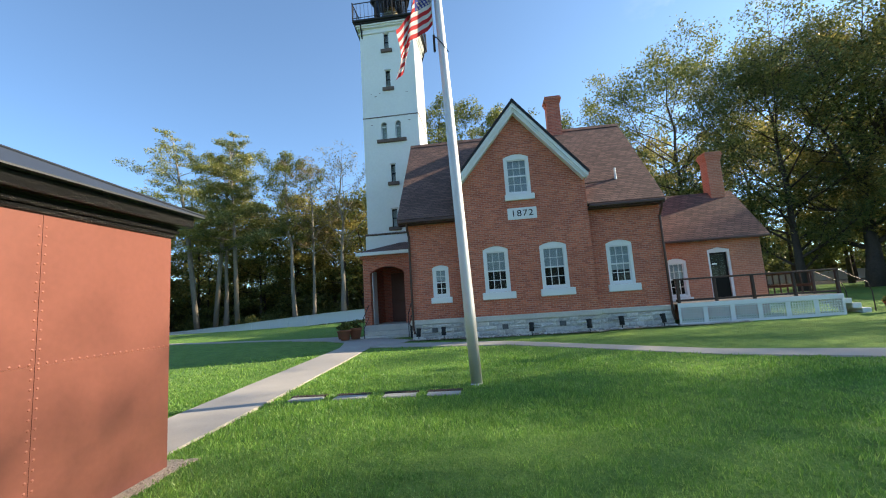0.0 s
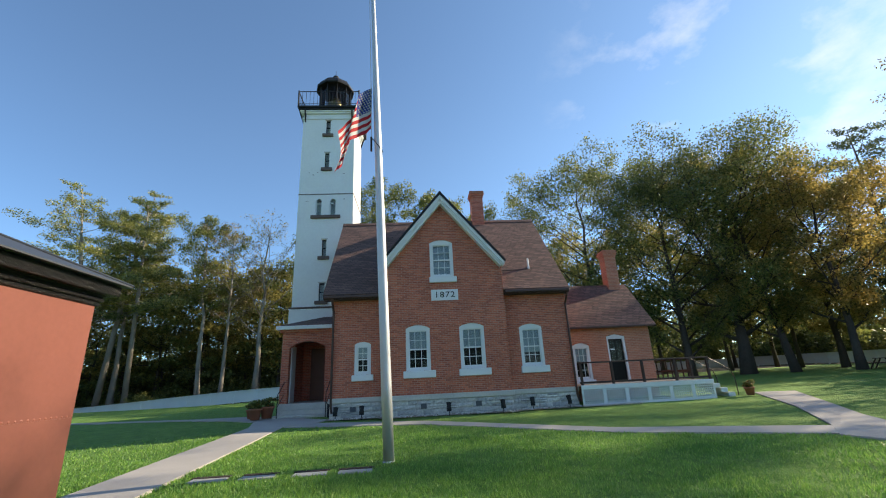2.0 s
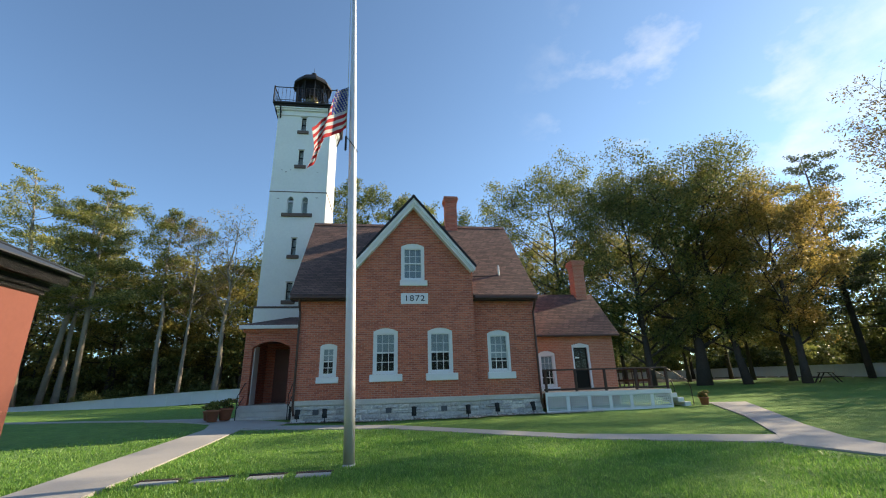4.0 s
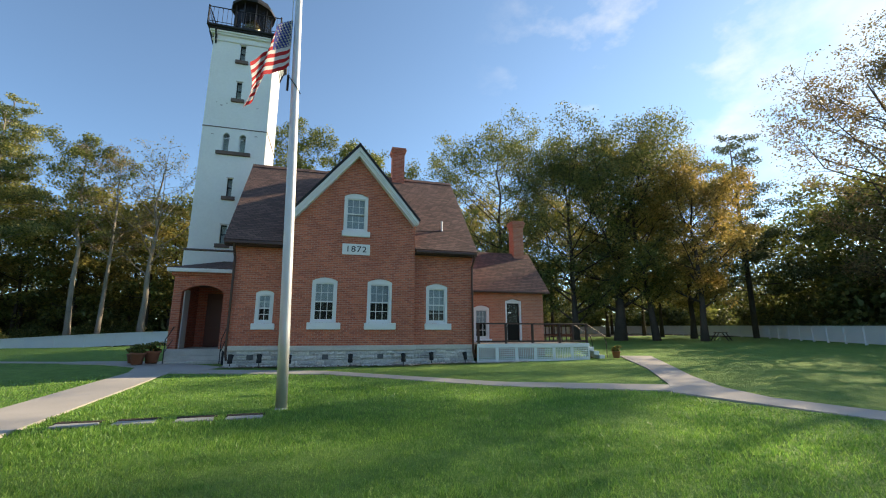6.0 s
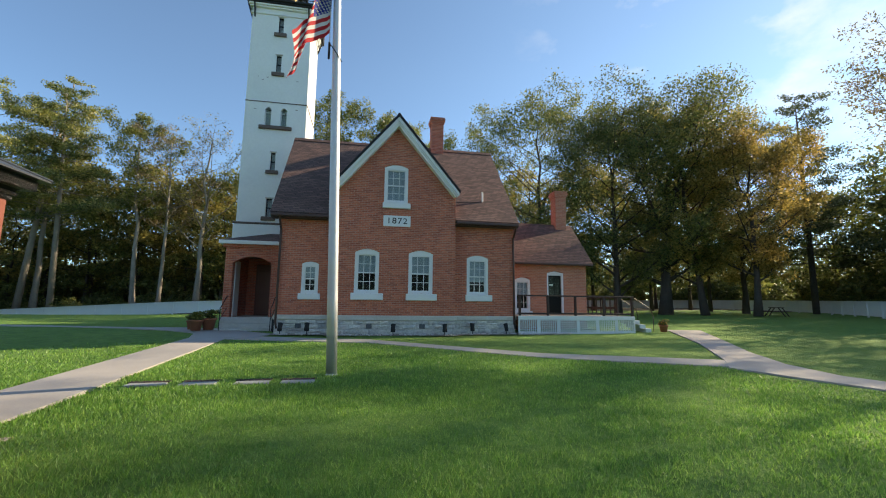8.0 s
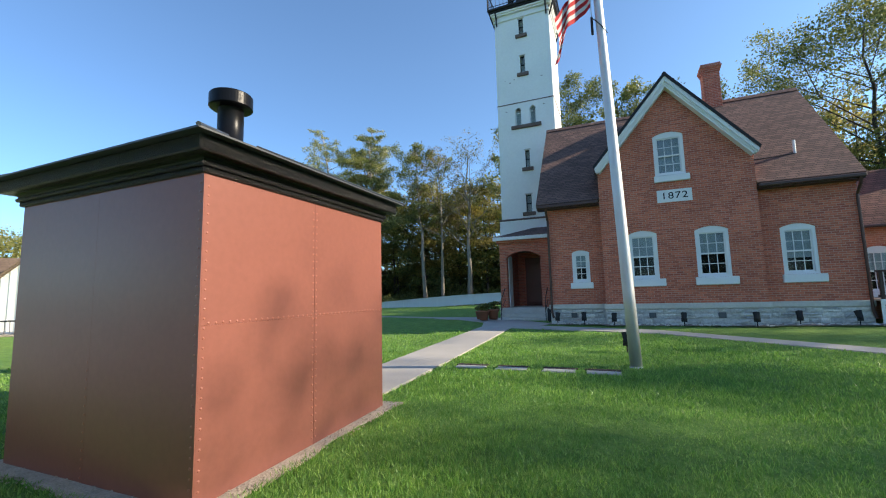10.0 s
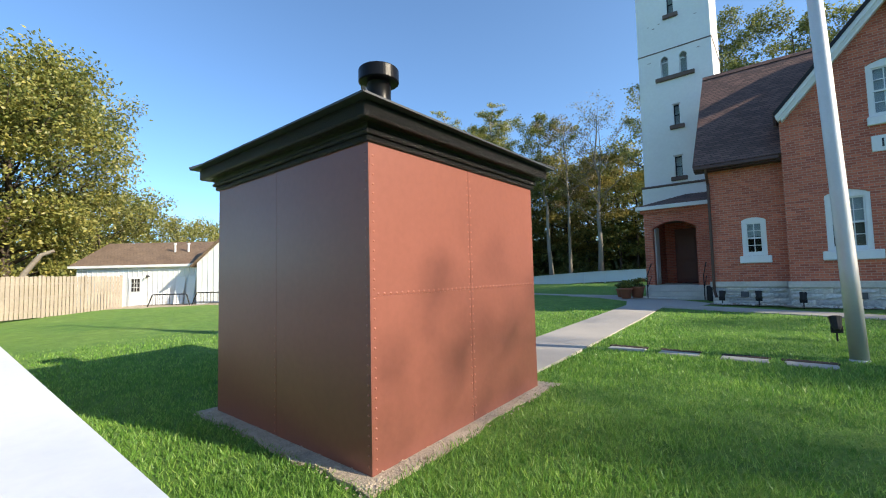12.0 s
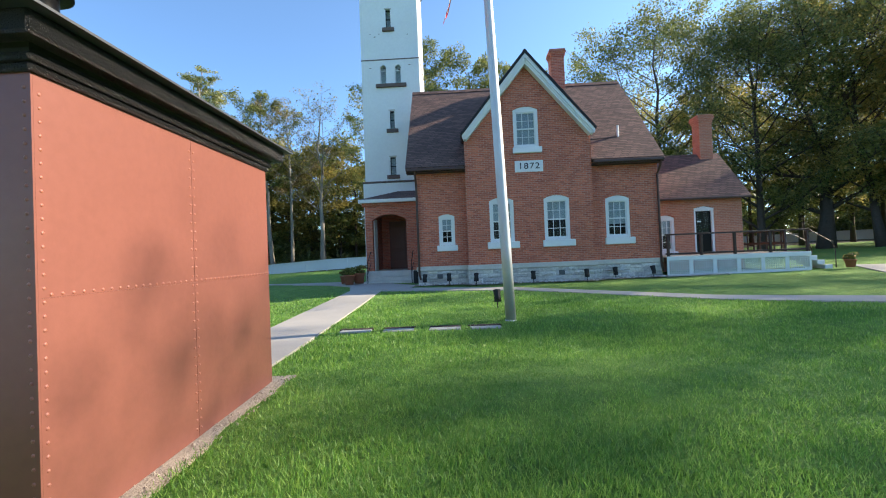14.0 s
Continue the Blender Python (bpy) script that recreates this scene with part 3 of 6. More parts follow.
for s in (1, -1):
    xe = cap_x + s * 2.62
    gr.add(*slab((xe, -0.40, cap_z - 2.62 * gs), (cap_x, -0.40, cap_z), (cap_x, RIDGE_Y, cap_z), (xe, RIDGE_Y, cap_z - 2.62 * gs), 0.10))
gable_roof = part("gable_roof", gr, SHINGLE, house, "steep brown shingle cross gable roof")


def bargeboard(s, y0, y1, drop0, drop1, reach, m):
    """One raking board of the gable, between two drops under the roof's top."""
    xe = cap_x + s * reach
    m.prism([(cap_x, cap_z - drop0), (xe, cap_z - reach * gs - drop0), (xe - s * 0.03, cap_z - reach * gs - drop1 + 0.06), (cap_x, cap_z - drop1)], y0, y1)


for s in (1, -1):
    m = Mesh()
    bargeboard(s, -0.385, -0.30, 0.16, 0.35, 2.57, m)
    bargeboard(s, -0.33, -0.10, 0.33, 0.44, 2.52, m)
    bargeboard(s, -0.30, 0.02, 0.42, 0.54, 2.44, m)
    part("bargeboard", m, WHITE, gable_roof, "white painted stepped bargeboard")
    m = Mesh()
    bargeboard(s, -0.42, -0.36, 0.02, 0.17, 2.62, m)
    part("drip_edge", m, BLACK_METAL, gable_roof)
for x, y0 in ((HX0 + 0.04, HY0 - 0.1), (HX1 - 0.04, HY0 - 0.1)):
    m = Mesh().tube([(x, EY, EAVE - 0.1), (x, EY + 0.05, EAVE - 0.3), (x, y0 + 0.02, EAVE - 0.6), (x, y0, 2.0), (x, y0, 0.75), (x + 0.05, y0 - 0.02, 0.5)], 0.045, 8)
    part("downspout", m, GUTTER, house, "narrow brown downspout")
part("roof_vent", Mesh().tube([(5.62, 0.95, 5.9), (5.62, 0.95, 6.55)], 0.045, 10), WHITE, main_roof, "white plastic vent pipe")
# thin dark line over the shingles, westwards from the vent pipe's foot
part("dark_roof_line", Mesh().tube([(5.62, 0.9, 6.06), (4.9, 0.86, 6.02), (4.4, 0.84, 6.0)], 0.02, 5), BROWN_WOOD, main_roof)


def chimney(name, x0, x1, y0, y1, z0, z1, mat, parent):
    c = part(name, Mesh().box(x0, x1, y0, y1, z0, z1 - 0.36), mat, parent, "square red brick chimney")
    cap = Mesh()
    for i, (a, b, w) in enumerate(((0.36, 0.27, 0.03), (0.27, 0.18, 0.06), (0.18, 0.10, 0.09), (0.10, 0.0, 0.06))):
        cap.box(x0 - w, x1 + w, y0 - w, y1 + w, z1 - a, z1 - b - 0.001)
    part("corbel", cap, mat, c)
    part("flue", Mesh().box(x0 + 0.15, x1 - 0.15, y0 + 0.15, y1 - 0.15, z1 - 0.02, z1 + 0.03), DARK_STONE, c)


chimney("chimney", 3.70, 4.33, 3.85, 4.45, 9.2, 11.28, BRICK, house)

# foundation, each block a stone
base = Mesh().box(GX0 - 0.02, GX1 + 0.02, -0.01, 0.5, -0.2, FLOOR_Z).box(HX0 - 0.02, HX1 + 0.02, HY0 - 0.01, HY1 + 0.03, -0.2, FLOOR_Z)
foundation = part("foundation", base, LIME, house, "rough grey limestone foundation")
part("water_table", Mesh().cbox(GX0 - 0.07, GX1 + 0.07, -0.08, 0.3, 0.83, FLOOR_Z + 0.004, 0.02), STONE_PALE, foundation)
part("water_table", Mesh().cbox(HX0 - 0.07, GX0 - 0.075, HY0 - 0.08, HY0 + 0.2, 0.84, FLOOR_Z + 0.002, 0.02), STONE_PALE, foundation)
part("water_table", Mesh().cbox(GX1 + 0.075, HX1 + 0.07, HY0 - 0.08, HY0 + 0.2, 0.84, FLOOR_Z + 0.002, 0.02), STONE_PALE, foundation)


def rock_face(x0, x1, z0, z1, y, proud):
    """A squared block whose front is broken roughly: 6 by 4 points pushed in and out."""
    m = Mesh()
    nx, nz = 6, 4
    v = []
    for j in range(nz):
        for i in range(nx):
            rim = i in (0, nx - 1) or j in (0, nz - 1)
            d = 0.012 if rim else proud * random.uniform(0.55, 1.25)
            jx = 0 if i in (0, nx - 1) and j in (0, nz - 1) else random.uniform(-0.011, 0.011)
            v.append((x0 + (x1 - x0) * i / (nx - 1) + jx, y - d, z0 + (z1 - z0) * j / (nz - 1) + random.uniform(-0.008, 0.008)))
    n = len(v)
    v += [(x0, y + 0.02, z0), (x1, y + 0.02, z0), (x1, y + 0.02, z1), (x0, y + 0.02, z1)]
    f = [(j * nx + i, j * nx + i + 1, (j + 1) * nx + i + 1, (j + 1) * nx + i) for j in range(nz - 1) for i in range(nx - 1)]
    f.append(tuple(range(nx - 1, -1, -1)) + (n, n + 1))
    f.append(tuple(range((nz - 1) * nx, nz * nx)) + (n + 2, n + 3))
    f.append(tuple(j * nx for j in range(nz)) + (n + 3, n))
    f.append(tuple(j * nx + nx - 1 for j in range(nz - 1, -1, -1)) + (n + 1, n + 2))
    return m.add(v, f)


def stone_course(x0, x1, y, rows):
    for z0, z1 in rows:
        x = x0
        while x < x1 - 0.05:
            w = min(random.uniform(0.24, 0.8), x1 - x)
            if x1 - x - w < 0.2:
                w = x1 - x
            zm = (z0 + z1) / 2 + random.uniform(-0.02, 0.02)
            for a, b in ((z0, zm), (zm, z1)) if random.random() < 0.25 else ((z0, z1),):
                part("stone", rock_face(x + 0.011, x + w - 0.011, a + 0.009, b - 0.009, y, random.uniform(0.03, 0.065)), STONE, foundation)
            x += w


COURSES = ((0.05, 0.30), (0.30, 0.49), (0.49, 0.66), (0.66, 0.83))
stone_course(GX0 - 0.02, GX1 + 0.02, -0.01, COURSES)
stone_course(HX0 - 0.02, GX0 - 0.06, HY0 - 0.01, COURSES)
stone_course(GX1 + 0.06, HX1 + 0.02, HY0 - 0.01, COURSES)


def window(name, x0, x1, z0, z1, y, sill, rise, cols, blind=0.5, parent=None, label=""):
    """A sash window set in a wall that faces -y: frame, two sashes with bars, panes, stone sill."""
    w = part(name, Mesh().prism(arch_poly(x0 + 0.002, x1 - 0.002, z0, z1 - 0.003, rise), y + 0.045, y + 0.05), WHITE, parent, label)
    # the face just made is only a thin backing ring: cut the light out of it
    me = with_holes(Mesh().prism(arch_poly(x0 + 0.002, x1 - 0.002, z0, z1 - 0.003, rise), y + 0.02, y + 0.14),
                    Mesh().prism([(x0 + 0.11, z0 + 0.08), (x1 - 0.11, z0 + 0.08), (x1 - 0.11, z1 - rise - 0.09), (x0 + 0.11, z1 - rise - 0.09)], y - 0.3, y + 0.4))
    me.materials.append(WHITE)
    w.data = me
    a0, a1, b0, b1 = x0 + 0.11, x1 - 0.11, z0 + 0.08, z1 - rise - 0.09
    mid = b0 + (b1 - b0) * 0.5
    for k, (lo, hi, yy) in enumerate(((mid - 0.025, b1, y + 0.06), (b0, mid + 0.025, y + 0.09))):
        s = Mesh()
        r = 0.04
        s.box(a0, a0 + r, yy, yy + 0.035, lo, hi).box(a1 - r, a1, yy, yy + 0.035, lo, hi)
        s.box(a0 + r, a1 - r, yy, yy + 0.035, lo, lo + r + 0.012).box(a0 + r, a1 - r, yy, yy + 0.035, hi - r, hi)
        for i in range(1, cols):
            x = a0 + (a1 - a0) * i / cols
            s.box(x - 0.011, x + 0.011, yy + 0.003, yy + 0.03, lo + r, hi - r)
        zm = (lo + hi) / 2
        s.box(a0 + r, a1 - r, yy + 0.004, yy + 0.029, zm - 0.011, zm + 0.011)
        sash = part("sash", s, WHITE, w)
        pane = part("pane", Mesh().box(a0 + 0.02, a1 - 0.02, yy + 0.014, yy + 0.019, lo + 0.02, hi - 0.02), GLASS, w)
        pane.visible_shadow = False
    if blind > 0:
        part("blind", Mesh().box(a0 - 0.02, a1 + 0.02, y + 0.135, y + 0.14, b1 - (b1 - b0) * blind, b1 + 0.02), BLIND, w, "drawn roller blind, tinted blue-grey for the sky reflected in the panes")
    if sill:
        s0, s1, sz = sill
        part("sill", Mesh().cbox(s0, s1, y - 0.10, y + 0.13, sz, z0 - 0.003, 0.02), WHITE, w, "thick white stone sill")
        part("hood", Mesh().prism([(x0 - 0.05, z1 - rise - 0.0), (x0 + 0.001, z1 - rise)] + arch_poly(x0, x1, 0, z1 + 0.012, rise)[:1:-1][1:-1] + [(x1 - 0.001, z1 - rise), (x1 + 0.05, z1 - rise)] +
                                  [(x0 - 0.05 + (x1 - x0 + 0.1) * (1 - i / 8), z1 - rise + 0.06 + rise * (1 - (1 - 2 * i / 8) ** 2)) for i in range(9)], y - 0.02, y), BRICK, w)
    return w


for (x0, x1, z0, z1, y, s0, s1, sz), cols, rise, blind in zip(OPENINGS, (3, 3, 3, 2, 3), (0.13, 0.13, 0.13, 0.09, 0.13), (0.48, 0.48, 1.0, 0.45, 0.66)):
    window("window", x0, x1, z0, z1, y, (s0, s1, sz), rise, cols, blind, house, "white sash window with a segmental brick head")

# date stone
plaque = part("date_stone", Mesh().cbox(1.19, 2.30, -0.03, 0.02, 4.615, 5.066, 0.012), WHITE, house, "white date stone with black numerals")
txt = bpy.data.curves.new("numerals", "FONT")
txt.body, txt.size, txt.extrude, txt.align_x, txt.align_y = "1872", 0.34, 0.004, "CENTER", "CENTER"
txt.offset = 0.0015
txt.space_character = 1.16
t_ob = bpy.data.objects.new("numerals", txt)
scene.collection.objects.link(t_ob)
t_me = bpy.data.meshes.new_from_object(t_ob.evaluated_get(bpy.context.evaluated_depsgraph_get()))
bpy.data.objects.remove(t_ob)
t_me.materials.clear()
t_me.materials.append(INK)
num = part("numerals", t_me, None, plaque)
num.matrix_basis = pose(1.745, -0.036, 4.84, 90, 0, 0) @ Matrix.Diagonal((1.12, 1, 1, 1))

# ---------------- porch ----------------
PX0, PY0 = -5.42, 2.5
porch = thing("porch", "brick entrance porch with a wide arched opening and low hipped roof", "porch")
pw = Mesh().box(PX0, HX0 - 0.02, PY0, PY0 + 0.3, 0.85, 3.98)
pc = Mesh().prism(arch_poly(-5.10, -3.53, 0.6, 3.46, 0.27, 12), PY0 - 0.3, PY0 + 0.6)
part("front_wall", with_holes(pw, pc), None, porch).data.materials.append(BRICK)
part("side_wall", Mesh().box(PX0, PX0 + 0.3, PY0 + 0.302, 5.38, 0.85, 3.98), BRICK, porch)
part("white_panel", Mesh().cbox(PX0 + 0.302, PX0 + 0.36, PY0 + 0.33, 3.5, 0.86, 3.3, 0.01), WHITE, porch, "white painted panel on the porch's inner wall")
part("back_wall", Mesh().box(PX0 + 0.3, HX0 - 0.02, 5.0, 5.36, 0.85, 3.98), BRICK, porch)
pd = part("door", Mesh().cbox(-4.72, -2.88, 4.93, 4.995, 0.86, 3.3, 0.015), BROWN_DOOR, porch, "closed dark brown double door")
for x0, x1 in ((-4.68, -3.84), (-3.76, -2.92)):
    for z0, z1 in ((1.0, 1.75), (1.9, 3.0)):
        part("panel", Mesh().cbox(x0 + 0.08, x1 - 0.08, 4.905, 4.93, z0, z1, 0.02), BROWN_DOOR, pd)
part("ceiling", Mesh().box(PX0 + 0.3, HX0 - 0.02, PY0 + 0.3, 5.0, 3.6, 3.7), BROWN_DOOR, porch)
part("floor", Mesh().cbox(PX0 - 0.05, HX0 - 0.1, PY0 - 0.06, 5.38, 0.1, 0.85, 0.02), STONE_PALE, porch, "stone porch floor")
part("step", Mesh().cbox(-5.35, -3.1, PY0 - 0.45, PY0 - 0.06, 0.1, 0.60, 0.02), STONE_PALE, porch)
part("step", Mesh().cbox(-5.4, -3.0, PY0 - 0.85, PY0 - 0.45, 0.1, 0.42, 0.02), STONE_PALE, porch)
pr = Mesh().add([(PX0 - 0.22, PY0 - 0.25, 4.14), (HX0 - 0.02, PY0 - 0.25, 4.14), (HX0 - 0.02, 5.38, 4.95), (PX0 + 1.2, 5.38, 4.95), (PX0 - 0.22, 5.38, 4.14),
                 (PX0 - 0.22, PY0 - 0.25, 4.06), (HX0 - 0.02, PY0 - 0.25, 4.06), (HX0 - 0.02, 5.38, 4.06), (PX0 - 0.22, 5.38, 4.06)],
                [(0, 1, 2, 3), (0, 3, 4), (0, 5, 6, 1), (0, 4, 8, 5), (5, 8, 7, 6), (1, 6, 7, 2), (4, 3, 2, 7, 8)])
pr_ob = part("roof", pr, SHINGLE, porch, "low brown shingle porch roof")
part("fascia", Mesh().cbox(PX0 - 0.24, HX0 - 0.02, PY0 - 0.275, PY0 - 0.22, 3.97, 4.13, 0.01).cbox(PX0 - 0.245, PX0 - 0.19, PY0 - 0.22, 5.3, 3.97, 4.13, 0.01), WHITE, pr_ob, "thin white fascia board")
part("cornice", Mesh().box(PX0 - 0.1, HX0 - 0.02, PY0 - 0.1, PY0 + 0.3, 3.85, 3.99), BRICK, porch)
flash = Mesh()
for i in range(7):
    flash.box(-3.0 - i * 0.17, -2.85 - i * 0.17, 5.30, 5.37, 4.7 - i * 0.0, 5.33 - i * 0.06)
part("flashing", flash, GUTTER, pr_ob, "stepped brown metal flashing")
for x in (-5.2, -3.25):
    r = Mesh().tube([(x, 1.62, 0.3), (x, 1.62, 1.25), (x, 1.8, 1.33), (x, 2.4, 1.72), (x, 2.55, 1.72)], 0.018, 6)
    r.tube([(x, 1.62, 0.75), (x, 2.4, 1.2)], 0.014, 6)
    tagged(part("handrail", r, BLACK_METAL), "thin black iron handrail beside the porch steps", "handrail", "porch handrails")

# ---------------- light tower ----------------
TX0, TX1, TY0, TY1 = -5.97, -2.87, 5.4, 8.5
TTOP = 17.35
tower = thing("light_tower", "tall square whitewashed brick light tower with black iron lantern", "lighthouse")
TC = ((TX0 + TX1) / 2, (TY0 + TY1) / 2)


def tower_half(z):
    return 1.53 + 0.04 * (1 - z / TTOP)


shaft = Mesh()
levels = [0.0, 5.46, 12.1, TTOP]
tw_v, tw_f = [], []
for z in levels:
    h = tower_half(z)
    tw_v += [(TC[0] - h, TC[1] - h, z), (TC[0] + h, TC[1] - h, z), (TC[0] + h, TC[1] + h, z), (TC[0] - h, TC[1] + h, z)]
for i in range(3):
    for k in range(4):
        tw_f.append((i * 4 + k, i * 4 + (k + 1) % 4, i * 4 + 4 + (k + 1) % 4, i * 4 + 4 + k))
tw_f += [(3, 2, 1, 0), (12, 13, 14, 15)]
shaft.add(tw_v, tw_f)
FY = TC[1] - 1.55
tcut = Mesh()
SLITS = [(-4.45, 15.98, 16.92, 0.26), (-4.45, 13.70, 14.70, 0.26), (-4.42, 8.28, 9.25, 0.24), (-4.46, 5.82, 6.78, 0.30)]
ARCHED = [(-4.81, 10.70, 11.72), (-4.02, 10.70, 11.72)]
for x, z0, z1, w in SLITS:
    tcut.box(x - w / 2, x + w / 2, FY - 0.3, FY + 0.28, z0, z1)
for x, z0, z1 in ARCHED:
    tcut.prism(arch_poly(x - 0.17, x + 0.17, z0, z1, 0.16), FY - 0.3, FY + 0.28)
part("shaft", with_holes(shaft, tcut), None, tower).data.materials.append(TOWER_WHITE)
for x, z0, z1, w in SLITS:
    f = Mesh().box(x - w / 2, x - w / 2 + 0.035, FY + 0.1, FY + 0.16, z0, z1).box(x + w / 2 - 0.035, x + w / 2, FY + 0.1, FY + 0.16, z0, z1)
    f.box(x - w / 2, x + w / 2, FY + 0.1, FY + 0.16, (z0 + z1) / 2 - 0.02, (z0 + z1) / 2 + 0.02).box(x - w / 2, x + w / 2, FY + 0.1, FY + 0.16, z1 - 0.05, z1)
    win = part("window", f, BLACK_METAL, tower, "narrow slit window with a dark stone sill")
    part("pane", Mesh().box(x - w / 2 + 0.01, x + w / 2 - 0.01, FY + 0.125, FY + 0.13, z0, z1), GLASS, win)
    part("sill", Mesh().cbox(x - w / 2 - 0.19, x + w / 2 + 0.19, FY - 0.10, FY + 0.1, z0 - 0.20, z0 - 0.005, 0.02), DARK_STONE, win)
    part("lintel", Mesh().cbox(x - w / 2 - 0.06, x + w / 2 + 0.06, FY - 0.02, FY + 0.05, z1 + 0.002, z1 + 0.07, 0.01), STONE_PALE, win)
for x, z0, z1 in ARCHED:
    f = Mesh().box(x - 0.16, x - 0.125, FY + 0.1, FY + 0.16, z0, z1 - 0.16).box(x + 0.125, x + 0.16, FY + 0.1, FY + 0.16, z0, z1 - 0.16).box(x - 0.16, x + 0.16, FY + 0.1, FY + 0.16, z1 - 0.30, z1 - 0.25)
    win = part("window", f, WHITE, tower, "small round-headed window")
    part("pane", Mesh().box(x - 0.15, x + 0.15, FY + 0.125, FY + 0.13, z0, z1), GLASS, win)
part("double_sill", Mesh().cbox(-5.22, -3.58, FY - 0.11, FY + 0.1, 10.50, 10.69, 0.02), DARK_STONE, tower)
part("string_course", Mesh().cbox(TC[0] - 1.57, TC[0] + 1.57, TC[1] - 1.57, TC[1] + 1.57, 11.98, 12.03, 0.01), DARK_STONE, tower)
part("plinth", Mesh().cbox(TC[0] - 1.66, TC[0] + 1.66, TC[1] - 1.66, TC[1] + 1.66, 0.0, 5.40, 0.03), TOWER_WHITE, tower)
part("ledge", Mesh().cbox(TC[0] - 1.69, TC[0] + 1.69, TC[1] - 1.69, TC[1] + 1.69, 5.401, 5.50, 0.03), DARK_STONE, tower)
for k in range(8):
    x, z = TC[0] + random.uniform(-1.3, 1.2), random.choice((13.2, 13.35, 11.6, 11.55)) + random.uniform(-0.15, 0.15)
    w, h = random.uniform(0.02, 0.09), random.uniform(0.012, 0.028)
    part("paint_chip", Mesh().prism([(x - w, z), (x - w * 0.3, z - h), (x + w, z - h * 0.4), (x + w * 0.6, z + h), (x - w * 0.4, z + h * 0.6)], TC[1] - tower_half(z) - 0.004, TC[1] - tower_half(z) + 0.05), DARK_STONE, tower, "patch where the paint has flaked off")
lit = Mesh()
for w, a, b in ((1.60, 17.0, 17.12), (1.66, 17.35, 17.45), (1.72, 17.45, 17.56)):
    lit.cbox(TC[0] - w, TC[0] + w, TC[1] - w, TC[1] + w, a, b, 0.02)
part("cornice", lit, TOWER_WHITE, tower)
deckm = Mesh().cbox(TC[0] - 1.78, TC[0] + 1.78, TC[1] - 1.78, TC[1] + 1.78, 17.56, 17.66, 0.02).cbox(TC[0] - 1.86, TC[0] + 1.86, TC[1] - 1.86, TC[1] + 1.86, 17.66, 17.80, 0.03)
gallery = part("gallery", deckm, BLACK_METAL, tower, "black iron gallery with a railing")
GH, GZ = 1.82, 17.80
for k in range(4):
    a = k * math.pi / 2
    rot = Matrix.Rotation(a, 3, "Z")
    def at(u, z, d=GH):
        q = rot @ Vector((u, -d, 0))
        return (TC[0] + q.x, TC[1] + q.y, z)
    rail = Mesh().tube([at(-GH, GZ + 1.0), at(GH, GZ + 1.0)], 0.03, 6).tube([at(-GH, GZ + 0.12), at(GH, GZ + 0.12)], 0.018, 6)
    part("rail", rail, BLACK_METAL, gallery)
    part("post", Mesh().tube([at(-GH, GZ), at(-GH, GZ + 1.08)], 0.045, 6), BLACK_METAL, gallery)
    for i in range(1, 16):
        u = -GH + 2 * GH * i / 16
        part("baluster", Mesh().tube([at(u, GZ), at(u, GZ + 1.0)], 0.013, 4), BLACK_METAL, gallery)
for k in range(4):
    for s in (-1, 1):
        a = k * math.pi / 2
        rot = Matrix.Rotation(a, 3, "Z")
        q0, q1, q2 = (rot @ Vector(p) for p in ((s * 1.4, -1.55, 16.8), (s * 1.4, -1.80, 17.6), (s * 1.4, -1.55, 17.6)))
        br = Mesh().tube([(TC[0] + q0.x, TC[1] + q0.y, q0.z), (TC[0] + q1.x, TC[1] + q1.y, q1.z)], 0.045, 5).tube([(TC[0] + q0.x, TC[1] + q0.y, q0.z), (TC[0] + q2.x, TC[1] + q2.y, q2.z)], 0.04, 5)
        part("bracket", br, BLACK_METAL, gallery)
lantern = part("lantern", Mesh().lathe(*TC, [(1.02, 17.8), (1.02, 18.45), (0.98, 18.52)], 10), BLACK_METAL, tower, "ten-sided black iron lantern room")
for k in range(10):
    a = 2 * math.pi * k / 10
    part("mullion", Mesh().tube([(TC[0] + 1.0 * math.cos(a), TC[1] + 1.0 * math.sin(a), 18.45), (TC[0] + 1.0 * math.cos(a), TC[1] + 1.0 * math.sin(a), 20.22)], 0.035, 5), BLACK_METAL, lantern)
lg = Mesh()
lg.lathe(*TC, [(0.97, 18.47), (0.97, 20.2)], 10)
part("glazing", lg, GLASS, lantern)
part("lens", Mesh().lathe(*TC, [(0.12, 18.3), (0.35, 18.6), (0.48, 19.1), (0.35, 19.5), (0.12, 19.7)], 16), LENS, lantern, smooth=True)
part("dome", Mesh().lathe(*TC, [(1.22, 20.10), (1.25, 20.19), (1.02, 20.55), (0.66, 20.86), (0.30, 21.0), (0.14, 21.05)], 10), BLACK_METAL, lantern, "black faceted iron roof")
part("ventilator", Mesh().lathe(*TC, [(0.10, 21.0), (0.12, 21.1), (0.19, 21.16), (0.22, 21.27), (0.17, 21.4), (0.05, 21.47), (0.012, 21.5), (0.008, 21.9)], 14), BLACK_METAL, lantern, smooth=True)

